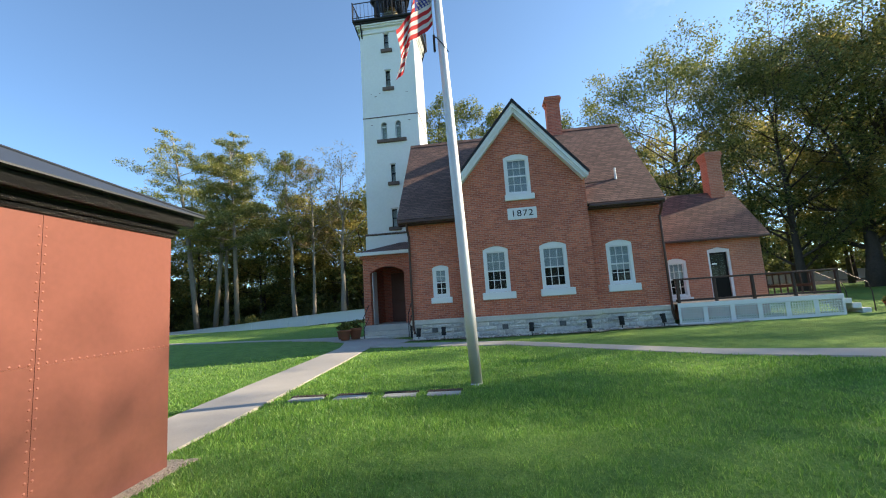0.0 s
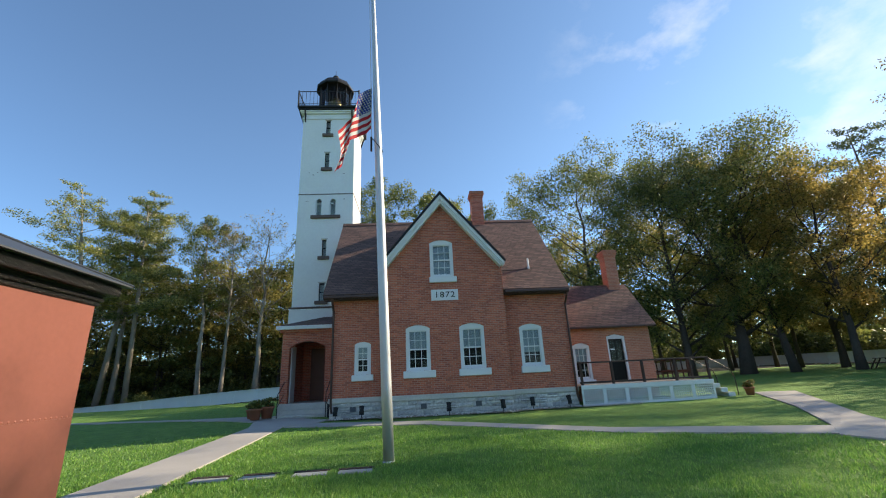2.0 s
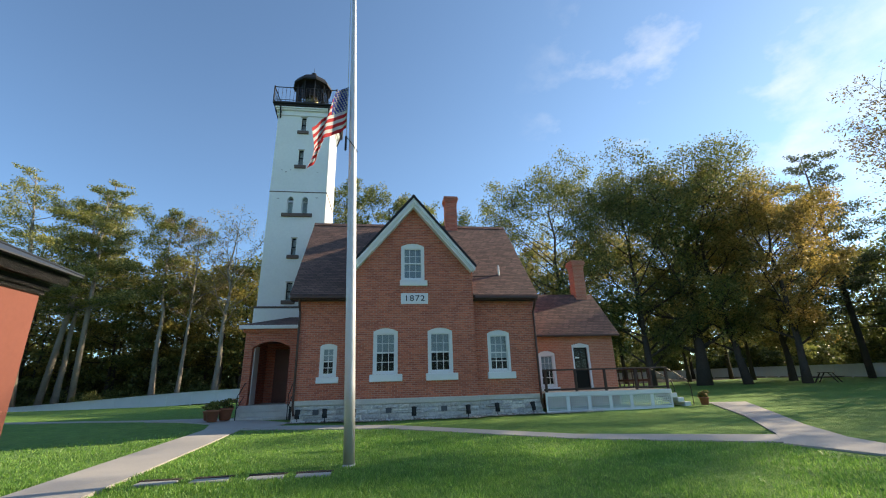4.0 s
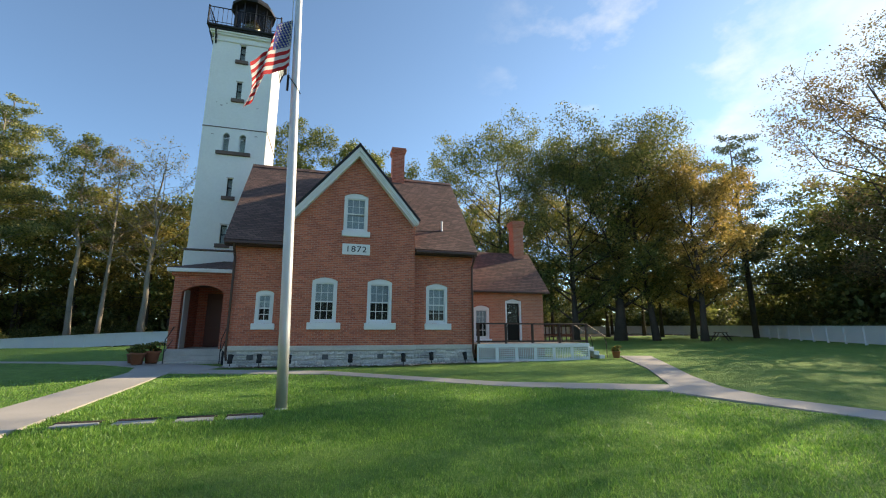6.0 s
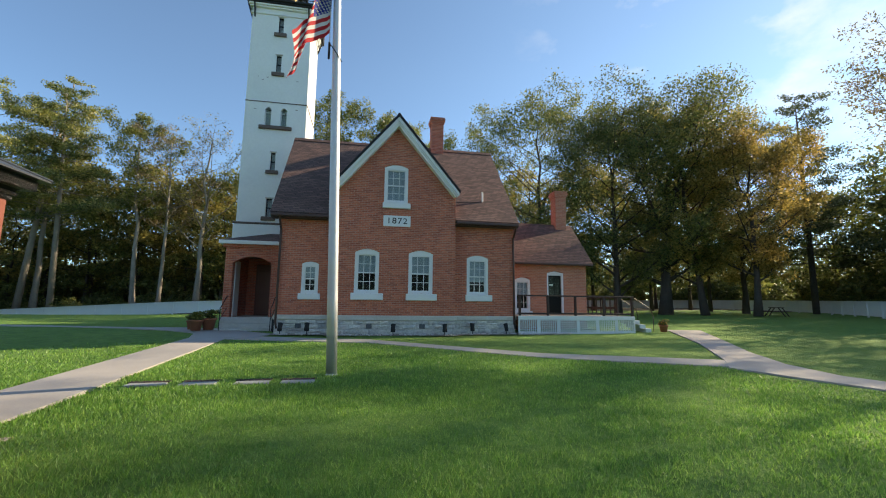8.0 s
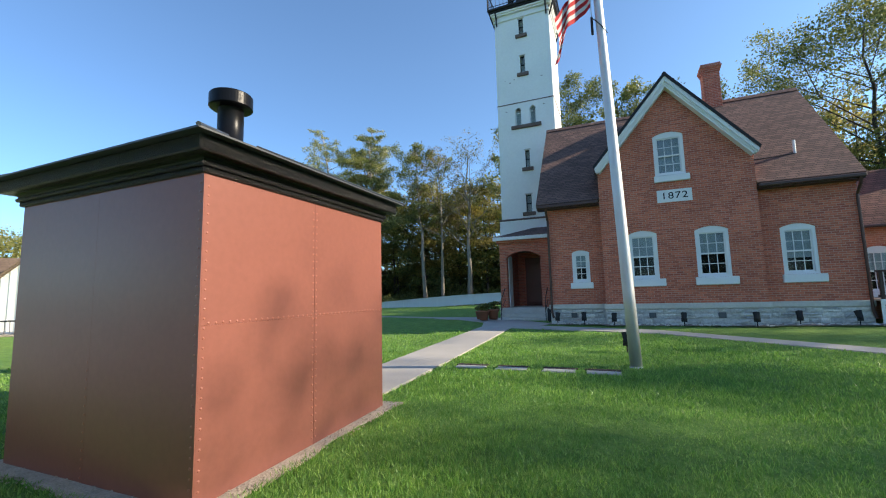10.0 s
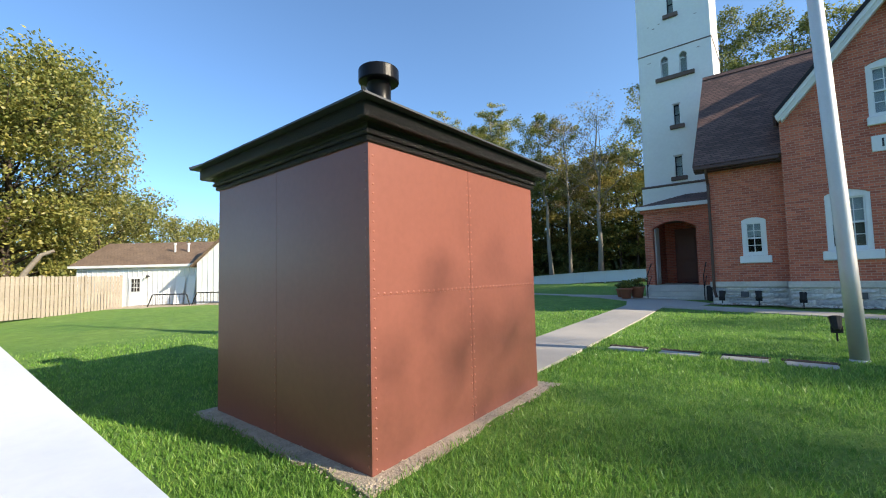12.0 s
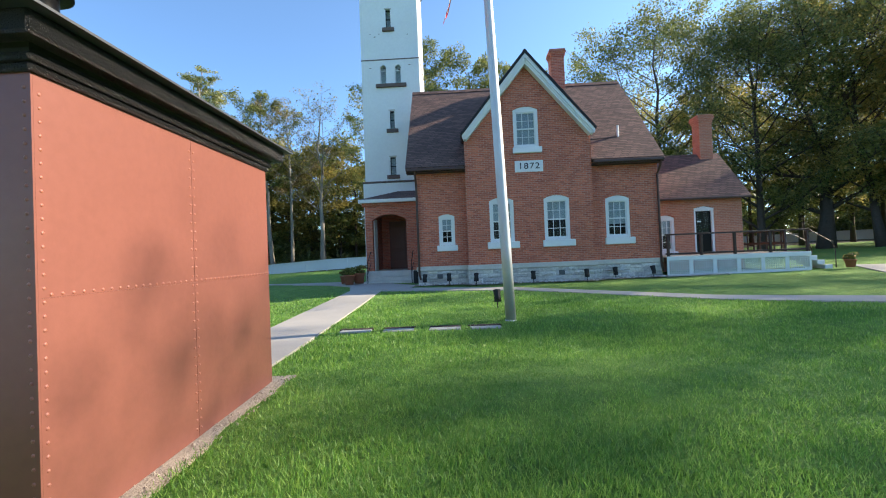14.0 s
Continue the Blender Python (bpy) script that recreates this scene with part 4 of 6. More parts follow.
# ---------------- kitchen wing ----------------
WY0, WX1 = 2.17, 11.28
wing = thing("kitchen_wing", "low red brick wing with a brown shingle roof", "house")
WR_Y, WR_Z, WE = 4.05, 5.85, 3.56
wf = Mesh().box(HX1 + 0.01, WX1, WY0, WY0 + 0.3, 0.3, WE)
wc = Mesh().prism(arch_poly(7.56, 8.36, 1.22, 2.82, 0.12), WY0 - 0.3, WY0 + 0.6).prism(arch_poly(9.22, 10.08, 1.08, 3.16, 0.10), WY0 - 0.3, WY0 + 0.6)
part("front_wall", with_holes(wf, wc), None, wing).data.materials.append(BRICK_PALE)
part("side_wall", Mesh().prism([(WY0 + 0.3, 0.3), (2 * WR_Y - WY0, 0.3), (2 * WR_Y - WY0, WE), (WR_Y, WR_Z - 0.15), (WY0 + 0.3, WE + 0.3)], WX1 - 0.3, WX1, axis="x"), BRICK_PALE, wing)
part("back_wall", Mesh().box(HX1 + 0.01, WX1 - 0.3, 2 * WR_Y - WY0 - 0.3, 2 * WR_Y - WY0, 0.3, WE), BRICK_PALE, wing)
# added dark sheet, the wing's indoor shade as colour
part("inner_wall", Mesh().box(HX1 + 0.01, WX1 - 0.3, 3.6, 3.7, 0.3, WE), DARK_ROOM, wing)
wr = Mesh()
wr.add(*slab((HX1 + 0.01, 1.88, WE - 0.02), (WX1 + 0.24, 1.88, WE - 0.02), (WX1 + 0.24, WR_Y, WR_Z), (HX1 + 0.01, WR_Y, WR_Z), 0.12))
wr.add(*slab((HX1 + 0.01, 2 * WR_Y - 1.88, WE - 0.02), (WX1 + 0.24, 2 * WR_Y - 1.88, WE - 0.02), (WX1 + 0.24, WR_Y, WR_Z), (HX1 + 0.01, WR_Y, WR_Z), 0.12))
wr_ob = part("roof", wr, SHINGLE, wing, "brown shingle wing roof")
part("gutter", Mesh().cbox(HX1 + 0.05, WX1 + 0.22, 1.81, 1.90, WE - 0.13, WE - 0.03, 0.02), GUTTER, wr_ob)
chimney("chimney", 10.52, 11.12, 3.75, 4.35, 5.3, 7.66, BRICK_PALE, wing)
window("window", 7.56, 8.36, 1.22, 2.82, WY0, (7.50, 8.44, 1.06), 0.12, 3, 0.5, wing, "white sash window with a white lower panel")
wd = part("door", Mesh().cbox(9.30, 9.98, WY0 + 0.10, WY0 + 0.15, 1.08, 1.95, 0.01), BLACK, wing, "dark wooden door with four glass lights")
part("stile", Mesh().box(9.30, 9.37, WY0 + 0.10, WY0 + 0.15, 1.95, 2.95).box(9.91, 9.98, WY0 + 0.10, WY0 + 0.15, 1.95, 2.95).box(9.37, 9.91, WY0 + 0.1, WY0 + 0.15, 2.87, 2.95).box(9.62, 9.66, WY0 + 0.1, WY0 + 0.14, 1.95, 2.87).box(9.37, 9.91, WY0 + 0.1, WY0 + 0.14, 2.42, 2.46), BLACK, wd)
part("pane", Mesh().box(9.35, 9.93, WY0 + 0.12, WY0 + 0.125, 1.95, 2.9), GLASS, wd)
part("notice", Mesh().box(9.40, 9.58, WY0 + 0.112, WY0 + 0.116, 2.44, 2.52), WHITE, wd, "small white notice on the glass")
part("door_frame", Mesh().box(9.222, 9.30, WY0 + 0.02, WY0 + 0.16, 1.08, 3.06).box(9.98, 10.078, WY0 + 0.02, WY0 + 0.16, 1.08, 3.06).prism([(9.222, 2.95), (10.078, 2.95), (10.078, 3.06), (9.65, 3.155), (9.222, 3.06)], WY0 + 0.021, WY0 + 0.15), WHITE, wd, "white painted door frame")

# ---------------- deck with ramp rail ----------------
deck = thing("deck", "raised timber deck with white lattice skirt and dark brown railing", "deck")
DX0, DX1, DY0, DZ = 6.92, 12.35, 0.02, 1.06
n_b = 14
for i in range(n_b):
    y0 = DY0 + (WY0 - 0.02 - DY0) * i / n_b
    part("plank", Mesh().cbox(DX0, DX1, y0 + 0.004, y0 + (WY0 - DY0) / n_b - 0.004, DZ - 0.05, DZ, 0.006), BARE_WOOD, deck)
for i in range(9):
    y0 = WY0 + 2.0 * i / 9
    part("plank", Mesh().cbox(WX1 + 0.03, DX1, y0 + 0.004, y0 + 0.215, DZ - 0.05, DZ, 0.006), BARE_WOOD, deck)
part("skirt", Mesh().cbox(DX0, DX1, DY0 - 0.03, DY0, DZ - 0.17, DZ - 0.005, 0.01).cbox(DX1, DX1 + 0.03, DY0, 4.2, DZ - 0.17, DZ - 0.005, 0.01), WHITE, deck, "white painted skirt board")
n_l = 6
for i in range(n_l):
    x0 = DX0 + (DX1 - DX0) * i / n_l
    x1 = DX0 + (DX1 - DX0) * (i + 1) / n_l
    zb = ground_z((x0 + x1) / 2, DY0) - 0.02
    fr = Mesh().box(x0, x0 + 0.06, DY0 - 0.025, DY0 - 0.001, zb, DZ - 0.172).box(x1 - 0.06, x1, DY0 - 0.025, DY0 - 0.001, zb, DZ - 0.172).box(x0 + 0.06, x1 - 0.06, DY0 - 0.024, DY0 - 0.002, zb, zb + 0.12)
    lat = part("lattice_panel", fr, WHITE, deck, "white square lattice panel")
    u = x0 + 0.06
    while u < x1 - 0.06:
        part("slat", Mesh().box(u, u + 0.027, DY0 - 0.022, DY0 - 0.012, zb + 0.1, DZ - 0.17), WHITE, lat)
        u += 0.085
    w = zb + 0.15
    while w < DZ - 0.18:
        part("slat", Mesh().box(x0 + 0.05, x1 - 0.05, DY0 - 0.012, DY0 - 0.004, w, w + 0.027), WHITE, lat)
        w += 0.085
posts = [(DX0 + 0.1 + 1.27 * i, DY0 + 0.06) for i in range(4)] + [(DX1 - 0.06, DY0 + 0.06), (DX1 - 0.06, 1.2), (DX1 - 0.06, 4.1), (11.5, 4.1), (DX1 - 0.5, 4.1)]
posts[3] = (10.9, DY0 + 0.06)
for x, y in posts:
    part("post", Mesh().cbox(x - 0.045, x + 0.045, y - 0.045, y + 0.045, DZ, DZ + 0.88, 0.008), BROWN_WOOD, deck)
part("top_rail", Mesh().cbox(DX0, DX1, DY0 + 0.0, DY0 + 0.12, DZ + 0.82, DZ + 0.88, 0.01), BROWN_WOOD, deck)
part("top_rail", Mesh().cbox(11.4, DX1, 4.05, 4.15, DZ + 0.83, DZ + 0.885, 0.01), BROWN_WOOD, deck)
part("bottom_rail", Mesh().cbox(DX0, DX1, DY0 + 0.03, DY0 + 0.09, DZ + 0.06, DZ + 0.13, 0.01), BROWN_WOOD, deck)
part("mid_rail", Mesh().cbox(DX1 - 0.10, DX1 - 0.02, 1.2, 4.1, DZ + 0.83, DZ + 0.88, 0.01).cbox(DX1 - 0.10, DX1 - 0.02, 1.2, 4.1, DZ + 0.30, DZ + 0.40, 0.01), BROWN_WOOD, deck)
for i in range(7):
    y = 1.2 + 0.41 * i
    part("baluster", Mesh().cbox(DX1 - 0.085, DX1 - 0.035, y + 0.15, y + 0.20, DZ + 0.02, DZ + 0.83, 0.006), BROWN_WOOD, deck)
for i in range(3):
    part("step", Mesh().cbox(DX1 + 0.04 + 0.28 * i, DX1 + 0.32 + 0.28 * i, DY0 + 0.1, DY0 + 1.15, DZ - 0.35 - 0.18 * i, DZ - 0.18 - 0.18 * i, 0.01), WHITE, deck, "white painted wooden step")
part("stair_rail", Mesh().tube([(DX1, DY0 + 0.1, DZ + 0.85), (DX1 + 0.9, DY0 + 0.1, DZ + 0.32), (DX1 + 1.0, DY0 + 0.1, DZ + 0.0), (DX1 + 1.0, DY0 + 0.1, 0.4)], 0.018, 6), BROWN_WOOD, deck)
part("stair_rail", Mesh().tube([(DX1, 1.2, DZ + 0.85), (DX1 + 0.9, 1.2, DZ + 0.32), (DX1 + 1.0, 1.2, DZ + 0.0), (DX1 + 1.0, 1.2, 0.4)], 0.018, 6), BROWN_WOOD, deck)

# ---------------- oil house ----------------
SX0, SX1, SY0, SY1, SB, ST = -6.70, -3.67, -14.15, -11.13, -0.30, 2.72
shed = thing("oil_house", "square red-painted iron oil house with black cornice and hipped roof", "shed")
pad = Mesh()
pv, ring = [], []
for k in range(64):
    u = k / 16
    e = [((-1 + 2 * (u % 1)), -1), (1, (-1 + 2 * (u % 1))), ((1 - 2 * (u % 1)), 1), (-1, (1 - 2 * (u % 1)))][int(u)]
    w = 0.19 + 0.11 * noise.noise((k * 0.43, 3.1, 0)) + 0.07 * noise.noise((k * 1.37, 7.7, 0))
    px = (SX0 + SX1) / 2 + e[0] * ((SX1 - SX0) / 2 + w)
    py = (SY0 + SY1) / 2 + e[1] * ((SY1 - SY0) / 2 + w)
    pv.append((px, py, ground_z(px, py) + 0.022))
pv += [(a, b, c - 0.2) for a, b, c in pv]
pad.add(pv, [tuple(range(64)), tuple(range(127, 63, -1))] + [(k, k + 64, (k + 1) % 64 + 64, (k + 1) % 64) for k in range(64)])
part("pad", pad, GRAVEL_PALE, shed, "uneven strip of pale gravel and sand")
pebbles = Mesh()
for k in range(420):
    if k % 2:
        px, py = random.uniform(SX0 - 0.1, SX1 + 0.28), SY0 - random.uniform(0.01, 0.26)
    else:
        px, py = SX1 + random.uniform(0.01, 0.26), random.uniform(SY0 - 0.28, SY1 + 0.1)
    r = random.uniform(0.006, 0.019)
    pz = ground_z(px, py) + 0.022 + 0.2 * r
    q = [(px + r * math.cos(a + k) * random.uniform(0.7, 1.2), py + r * math.sin(a + k) * random.uniform(0.7, 1.2), pz) for a in (0, 1.26, 2.5, 3.8, 5.0)]
    pebbles.add(q + [(px, py, pz + r * 0.7), (px, py, pz - r)], [(i, (i + 1) % 5, 5) for i in range(5)] + [((i + 1) % 5, i, 6) for i in range(5)])
tagged(part("gravel", pebbles, GRAVEL_PALE, shed), "loose pebbles along the foot of the walls", kind="stuff")
part("core", Mesh().box(SX0 + 0.02, SX1 - 0.02, SY0 + 0.02, SY1 - 0.02, SB + 0.06, ST), RED_STEEL, shed)


def steel_sheet(side, u0, u1, z0, z1, d):
    """A riveted plate on a side of the oil house: side 0 faces -y, 1 +x, 2 +y, 3 -x."""
    m = Mesh()
    if side == 0:
        m.cbox(u0, u1, SY0 - d, SY0 + 0.02, z0, z1, 0.0008)
    elif side == 1:
        m.cbox(SX1 - 0.02, SX1 + d, u0, u1, z0, z1, 0.0008)
    elif side == 2:
        m.cbox(u0, u1, SY1 - 0.02, SY1 + d, z0, z1, 0.004)
    else:
        m.cbox(SX0 - d, SX0 + 0.02, u0, u1, z0, z1, 0.004)
    return part("panel", m, RED_STEEL, shed)


dome_pts = [(0.0135 * math.cos(k * math.pi / 3), 0.0135 * math.sin(k * math.pi / 3)) for k in range(6)]


def rivet_mesh(side):
    m = Mesh()
    v = []
    for r, h in ((1.0, 0.0), (0.7, 0.006)):
        for a, b in dome_pts:
            v.append({0: (a * r, -h, b * r), 1: (h, a * r, b * r)}[side])
    m.add(v, [tuple(range(6, 12))] + [(i, (i + 1) % 6, 6 + (i + 1) % 6, 6 + i) for i in range(6)])
    return m.data("rivet", RIVET, True)


RIVETS = {0: rivet_mesh(0), 1: rivet_mesh(1)}
SEAM_Z = 1.31


def rivet(side, u, z, plate, d=0.012):
    r = new("rivet", RIVETS[side])
    r.location = (u, SY0 - d, z) if side == 0 else (SX1 + d, u, z)
    r.parent = plate


y_seam = -12.67
east = [steel_sheet(1, SY0, y_seam - 0.002, SB + 0.06, SEAM_Z - 0.0004, 0.0125), steel_sheet(1, SY0, y_seam - 0.002, SEAM_Z + 0.0004, ST, 0.013),
        steel_sheet(1, y_seam + 0.002, SY1, SB + 0.06, SEAM_Z - 0.0004, 0.0125), steel_sheet(1, y_seam + 0.002, SY1, SEAM_Z + 0.0004, ST, 0.013)]
x_seam = -5.22
south = [steel_sheet(0, SX0, x_seam - 0.006, SB + 0.06, ST, 0.008), steel_sheet(0, x_seam + 0.005, SX1 + 0.0118, SB + 0.06, ST, 0.013)]
steel_sheet(2, SX0, SX1, SB + 0.06, ST, 0.010)
steel_sheet(3, SY0, SY1, SB + 0.06, ST, 0.010)
z = SB + 0.14
while z < ST - 0.1:
    low = z < SEAM_Z
    for u in (SY0 + 0.035, y_seam - 0.03, y_seam + 0.03):
        rivet(1, u, z, east[(0 if low else 1) + (2 if u > y_seam else 0)], 0.0125)
    rivet(0, SX1 - 0.03, z + 0.03, south[1], 0.013)
    if z < 1.0:
        rivet(0, x_seam - 0.03, z, south[0], 0.010)
    z += 0.085
u = SY0 + 0.08
while u < SY1:
    rivet(1, u, SEAM_Z + 0.02, east[1 if u < y_seam else 3], 0.013)
    u += 0.075
for w, a, b in ((0.045, ST - 0.04, ST + 0.015), (0.075, ST + 0.015, ST + 0.06)):
    part("moulding", Mesh().cbox(SX0 - w, SX1 + w, SY0 - w, SY1 + w, a, b, 0.014), BLACK_ROUGH, shed, "glossy black moulding")
cove = Mesh()
prof = [(0.05, ST + 0.06), (0.06, ST + 0.085), (0.085, ST + 0.105), (0.125, ST + 0.118), (0.17, ST + 0.122)]
cv, cf = [], []
for w, zz in prof:
    cv += [(SX0 - w, SY0 - w, zz), (SX1 + w, SY0 - w, zz), (SX1 + w, SY1 + w, zz), (SX0 - w, SY1 + w, zz)]
for i in range(len(prof) - 1):
    for k in range(4):
        cf.append((i * 4 + k, i * 4 + (k + 1) % 4, i * 4 + 4 + (k + 1) % 4, i * 4 + 4 + k))
cf += [(3, 2, 1, 0), tuple(range(len(cv) - 4, len(cv)))]
part("cove", cove.add(cv, cf), BLACK, shed, "hollow black cornice cove")
part("fascia", Mesh().cbox(SX0 - 0.19, SX1 + 0.19, SY0 - 0.19, SY1 + 0.19, ST + 0.105, ST + 0.245, 0.014), BLACK_ROUGH, shed, "rough black-painted fascia band")
SCX, SCY = (SX0 + SX1) / 2, (SY0 + SY1) / 2
sr = Mesh()
h0, h1, z0, z1 = 1.79, 0.24, ST + 0.262, 3.70
sr.add([(SCX - h0, SCY - h0, z0), (SCX + h0, SCY - h0, z0), (SCX + h0, SCY + h0, z0), (SCX - h0, SCY + h0, z0), (SCX - h1, SCY - h1, z1), (SCX + h1, SCY - h1, z1), (SCX + h1, SCY + h1, z1), (SCX - h1, SCY + h1, z1),
        (SCX - h0, SCY - h0, z0 - 0.018), (SCX + h0, SCY - h0, z0 - 0.018), (SCX + h0, SCY + h0, z0 - 0.018), (SCX - h0, SCY + h0, z0 - 0.018)],
       [(0, 1, 5, 4), (1, 2, 6, 5), (2, 3, 7, 6), (3, 0, 4, 7), (4, 5, 6, 7), (11, 10, 9, 8), (0, 8, 9, 1), (1, 9, 10, 2), (2, 10, 11, 3), (3, 11, 8, 0)])
sr_ob = part("roof", sr, SHED_ROOF, shed, "hipped dark metal roof")
for sx, sy in ((1, 1), (1, -1), (-1, 1), (-1, -1)):
    part("hip_roll", Mesh().tube([(SCX + sx * h0, SCY + sy * h0, z0 + 0.005), (SCX + sx * h1, SCY + sy * h1, z1 + 0.005)], 0.022, 6), SHED_ROOF, sr_ob)
vent = part("ventilator", Mesh().lathe(SCX, SCY, [(0.21, z1 - 0.05), (0.19, z1 + 0.03), (0.17, z1 + 0.05), (0.17, z1 + 0.51), (0.20, z1 + 0.54)], 24), BLACK, shed, "round black iron roof ventilator", True)
part("hood", Mesh().lathe(SCX, SCY, [(0.18, z1 + 0.50), (0.265, z1 + 0.51), (0.285, z1 + 0.525), (0.285, z1 + 0.69), (0.275, z1 + 0.705), (0.15, z1 + 0.73), (0.03, z1 + 0.745), (0.02, z1 + 0.76), (0.004, z1 + 0.84)], 48), BLACK, vent, smooth=False)

# ---------------- flagpole and flag ----------------
POLE = (-0.07, -7.47)
pole = thing("flagpole", "tall tapered brushed aluminium flagpole standing in the lawn", "flagpole")
pz = ground_z(*POLE) - 0.05
PTOP = 12.05
LEAN = 0.0295      # the pole leans a little to the west
def lean_x(z):
    return POLE[0] - LEAN * z


part("shaft", Mesh().tube([(lean_x(z), POLE[1], z) for z in (pz, 1.5, 5.0, 8.5, PTOP - 0.1, PTOP)], [0.115, 0.113, 0.105, 0.085, 0.055, 0.055], 24), ALU, pole, smooth=True)
TOPX = lean_x(PTOP)
part("truck", Mesh().lathe(TOPX, POLE[1], [(0.055, PTOP), (0.075, PTOP + 0.02), (0.075, PTOP + 0.10), (0.03, PTOP + 0.12), (0.03, PTOP + 0.16), (0.085, PTOP + 0.22), (0.10, PTOP + 0.29), (0.07, PTOP + 0.37), (0.01, PTOP + 0.40)], 16), ALU, pole, smooth=True)
part("collar", Mesh().lathe(POLE[0], POLE[1], [(0.128, pz), (0.128, pz + 0.06), (0.116, pz + 0.075)], 20), ALU, pole)
hx = lean_x(8.0) - 0.15
part("halyard", Mesh().tube([(TOPX - 0.1, POLE[1], PTOP + 0.05), (hx - 0.02, POLE[1], 9.3), (hx, POLE[1], 7.6), (hx + 0.01, POLE[1], 7.25)], 0.008, 5), ROPE, pole, "thin white halyard")
part("halyard_loop", Mesh().tube([(hx, POLE[1], 7.5), (hx + 0.08, POLE[1] - 0.13, 7.35), (lean_x(7.2) + 0.02, POLE[1] - 0.12, 7.2), (lean_x(7) + 0.12, POLE[1], 7.08)], 0.012, 5).tube([(hx, POLE[1], 7.52), (hx, POLE[1], 7.12)], 0.028, 6), BLACK_METAL, pole)
FH, FL = 1.27, 2.05


def flag_point(u, v):
    """u from hoist to fly, v from foot to head: the cloth swings left and sags."""
    s = u * FL
    x = hx - s * (0.44 - 0.08 * v) * (1 - 0.10 * u)
    z = 7.78 + v * FH * (1 - 0.14 * u) - 0.78 * s * (0.40 + 0.55 * u) * (1.0 + 0.04 * v)
    y = POLE[1] + 0.26 * math.sin(s * 4.6 + v * 1.6) * (0.15 + u) + 0.12 * math.sin(s * 9 + v * 3) * u - 0.2 * s
    return (x + 0.08 * math.sin(v * 4 + s * 3) * u, y, z)


flag = thing("flag", "red, white and blue striped cloth flag at half staff", "flag")
NU, NV = 40, 26


def cloth(u0, u1, v0, v1, nu, nv, off=0.0):
    m = Mesh()
    v = [flag_point(u0 + (u1 - u0) * i / nu, v0 + (v1 - v0) * j / nv) for j in range(nv + 1) for i in range(nu + 1)]
    back = [(a, b + 0.006, c) for a, b, c in v]
    n = len(v)
    f = [(j * (nu + 1) + i, j * (nu + 1) + i + 1, (j + 1) * (nu + 1) + i + 1, (j + 1) * (nu + 1) + i) for j in range(nv) for i in range(nu)]
    f += [tuple(q + n for q in face[::-1]) for face in f]
    return m.add(v + back, f)


for k in range(13):
    v0, v1 = k / 13, (k + 1) / 13
    part("stripe", cloth(0.0 if k < 6 else 0.4, 1.0, v0, v1, 40 if k < 6 else 24, 3), FLAG_RED if k % 2 == 0 else FLAG_WHITE, flag, smooth=True)
canton = part("canton", cloth(0.0, 0.4, 6 / 13, 1.0, 16, 14), FLAG_BLUE, flag, smooth=True)
for r in range(9):
    for c in range(6 if r % 2 == 0 else 5):
        u = 0.4 * ((c + (0.5 if r % 2 == 0 else 1.0)) / 6)
        v = 6 / 13 + (7 / 13) * (r + 0.5) / 9
        q = flag_point(u, v)
        ring = [(q[0] + (0.034 if k % 2 == 0 else 0.014) * math.sin(k * math.pi / 5), q[2] + (0.034 if k % 2 == 0 else 0.014) * math.cos(k * math.pi / 5)) for k in range(10)]
        part("star", Mesh().prism(ring, q[1] - 0.012, q[1] + 0.018), FLAG_WHITE, canton)

# ---------------- trees ----------------
rng = np.random.default_rng(7)


def leaf_cloud(name, centres, radii, counts, size, mat, flat=0.62, up=0.7):
    """Many small leaves in flattened sprays: each leaf lies more level than upright, as leaves do."""
    c = np.repeat(np.array(centres, dtype=float), counts, axis=0)
    r = np.repeat(np.array(radii, dtype=float), counts)[:, None]
    n = len(c)
    d = rng.normal(size=(n, 3))
    d /= np.linalg.norm(d, axis=1)[:, None]
    pos = c + d * r * (rng.random((n, 1)) ** 0.5) * (0.75 + 0.5 * rng.random((n, 1))) * (1, 1, flat)
    nrm = rng.normal(size=(n, 3)) + (0, 0, up)
    nrm /= np.linalg.norm(nrm, axis=1)[:, None]
    a = np.cross(nrm, rng.normal(size=(n, 3)))
    a /= np.linalg.norm(a, axis=1)[:, None]
    b = np.cross(nrm, a)
    s = size * (0.55 + 0.9 * rng.random((n, 1)))
    v = np.stack([pos - a * s, pos + b * s * 0.55 - a * s * 0.15, pos + a * s, pos - b * s * 0.55 - a * s * 0.15], 1).reshape(-1, 3)
    me = bpy.data.meshes.new(name)
    me.vertices.add(len(v))
    me.vertices.foreach_set("co", v.ravel())
    me.loops.add(4 * n)
    me.loops.foreach_set("vertex_index", np.arange(4 * n, dtype=np.int32))
    me.polygons.add(n)
    me.polygons.foreach_set("loop_start", np.arange(0, 4 * n, 4, dtype=np.int32))
    me.polygons.foreach_set("loop_total", np.full(n, 4, dtype=np.int32))
    me.materials.append(mat)
    me.update(calc_edges=True)
    return me


def share(total, radii):
    w = np.array(radii) ** 2
    return np.maximum(6, (total * w / w.sum()).astype(int))


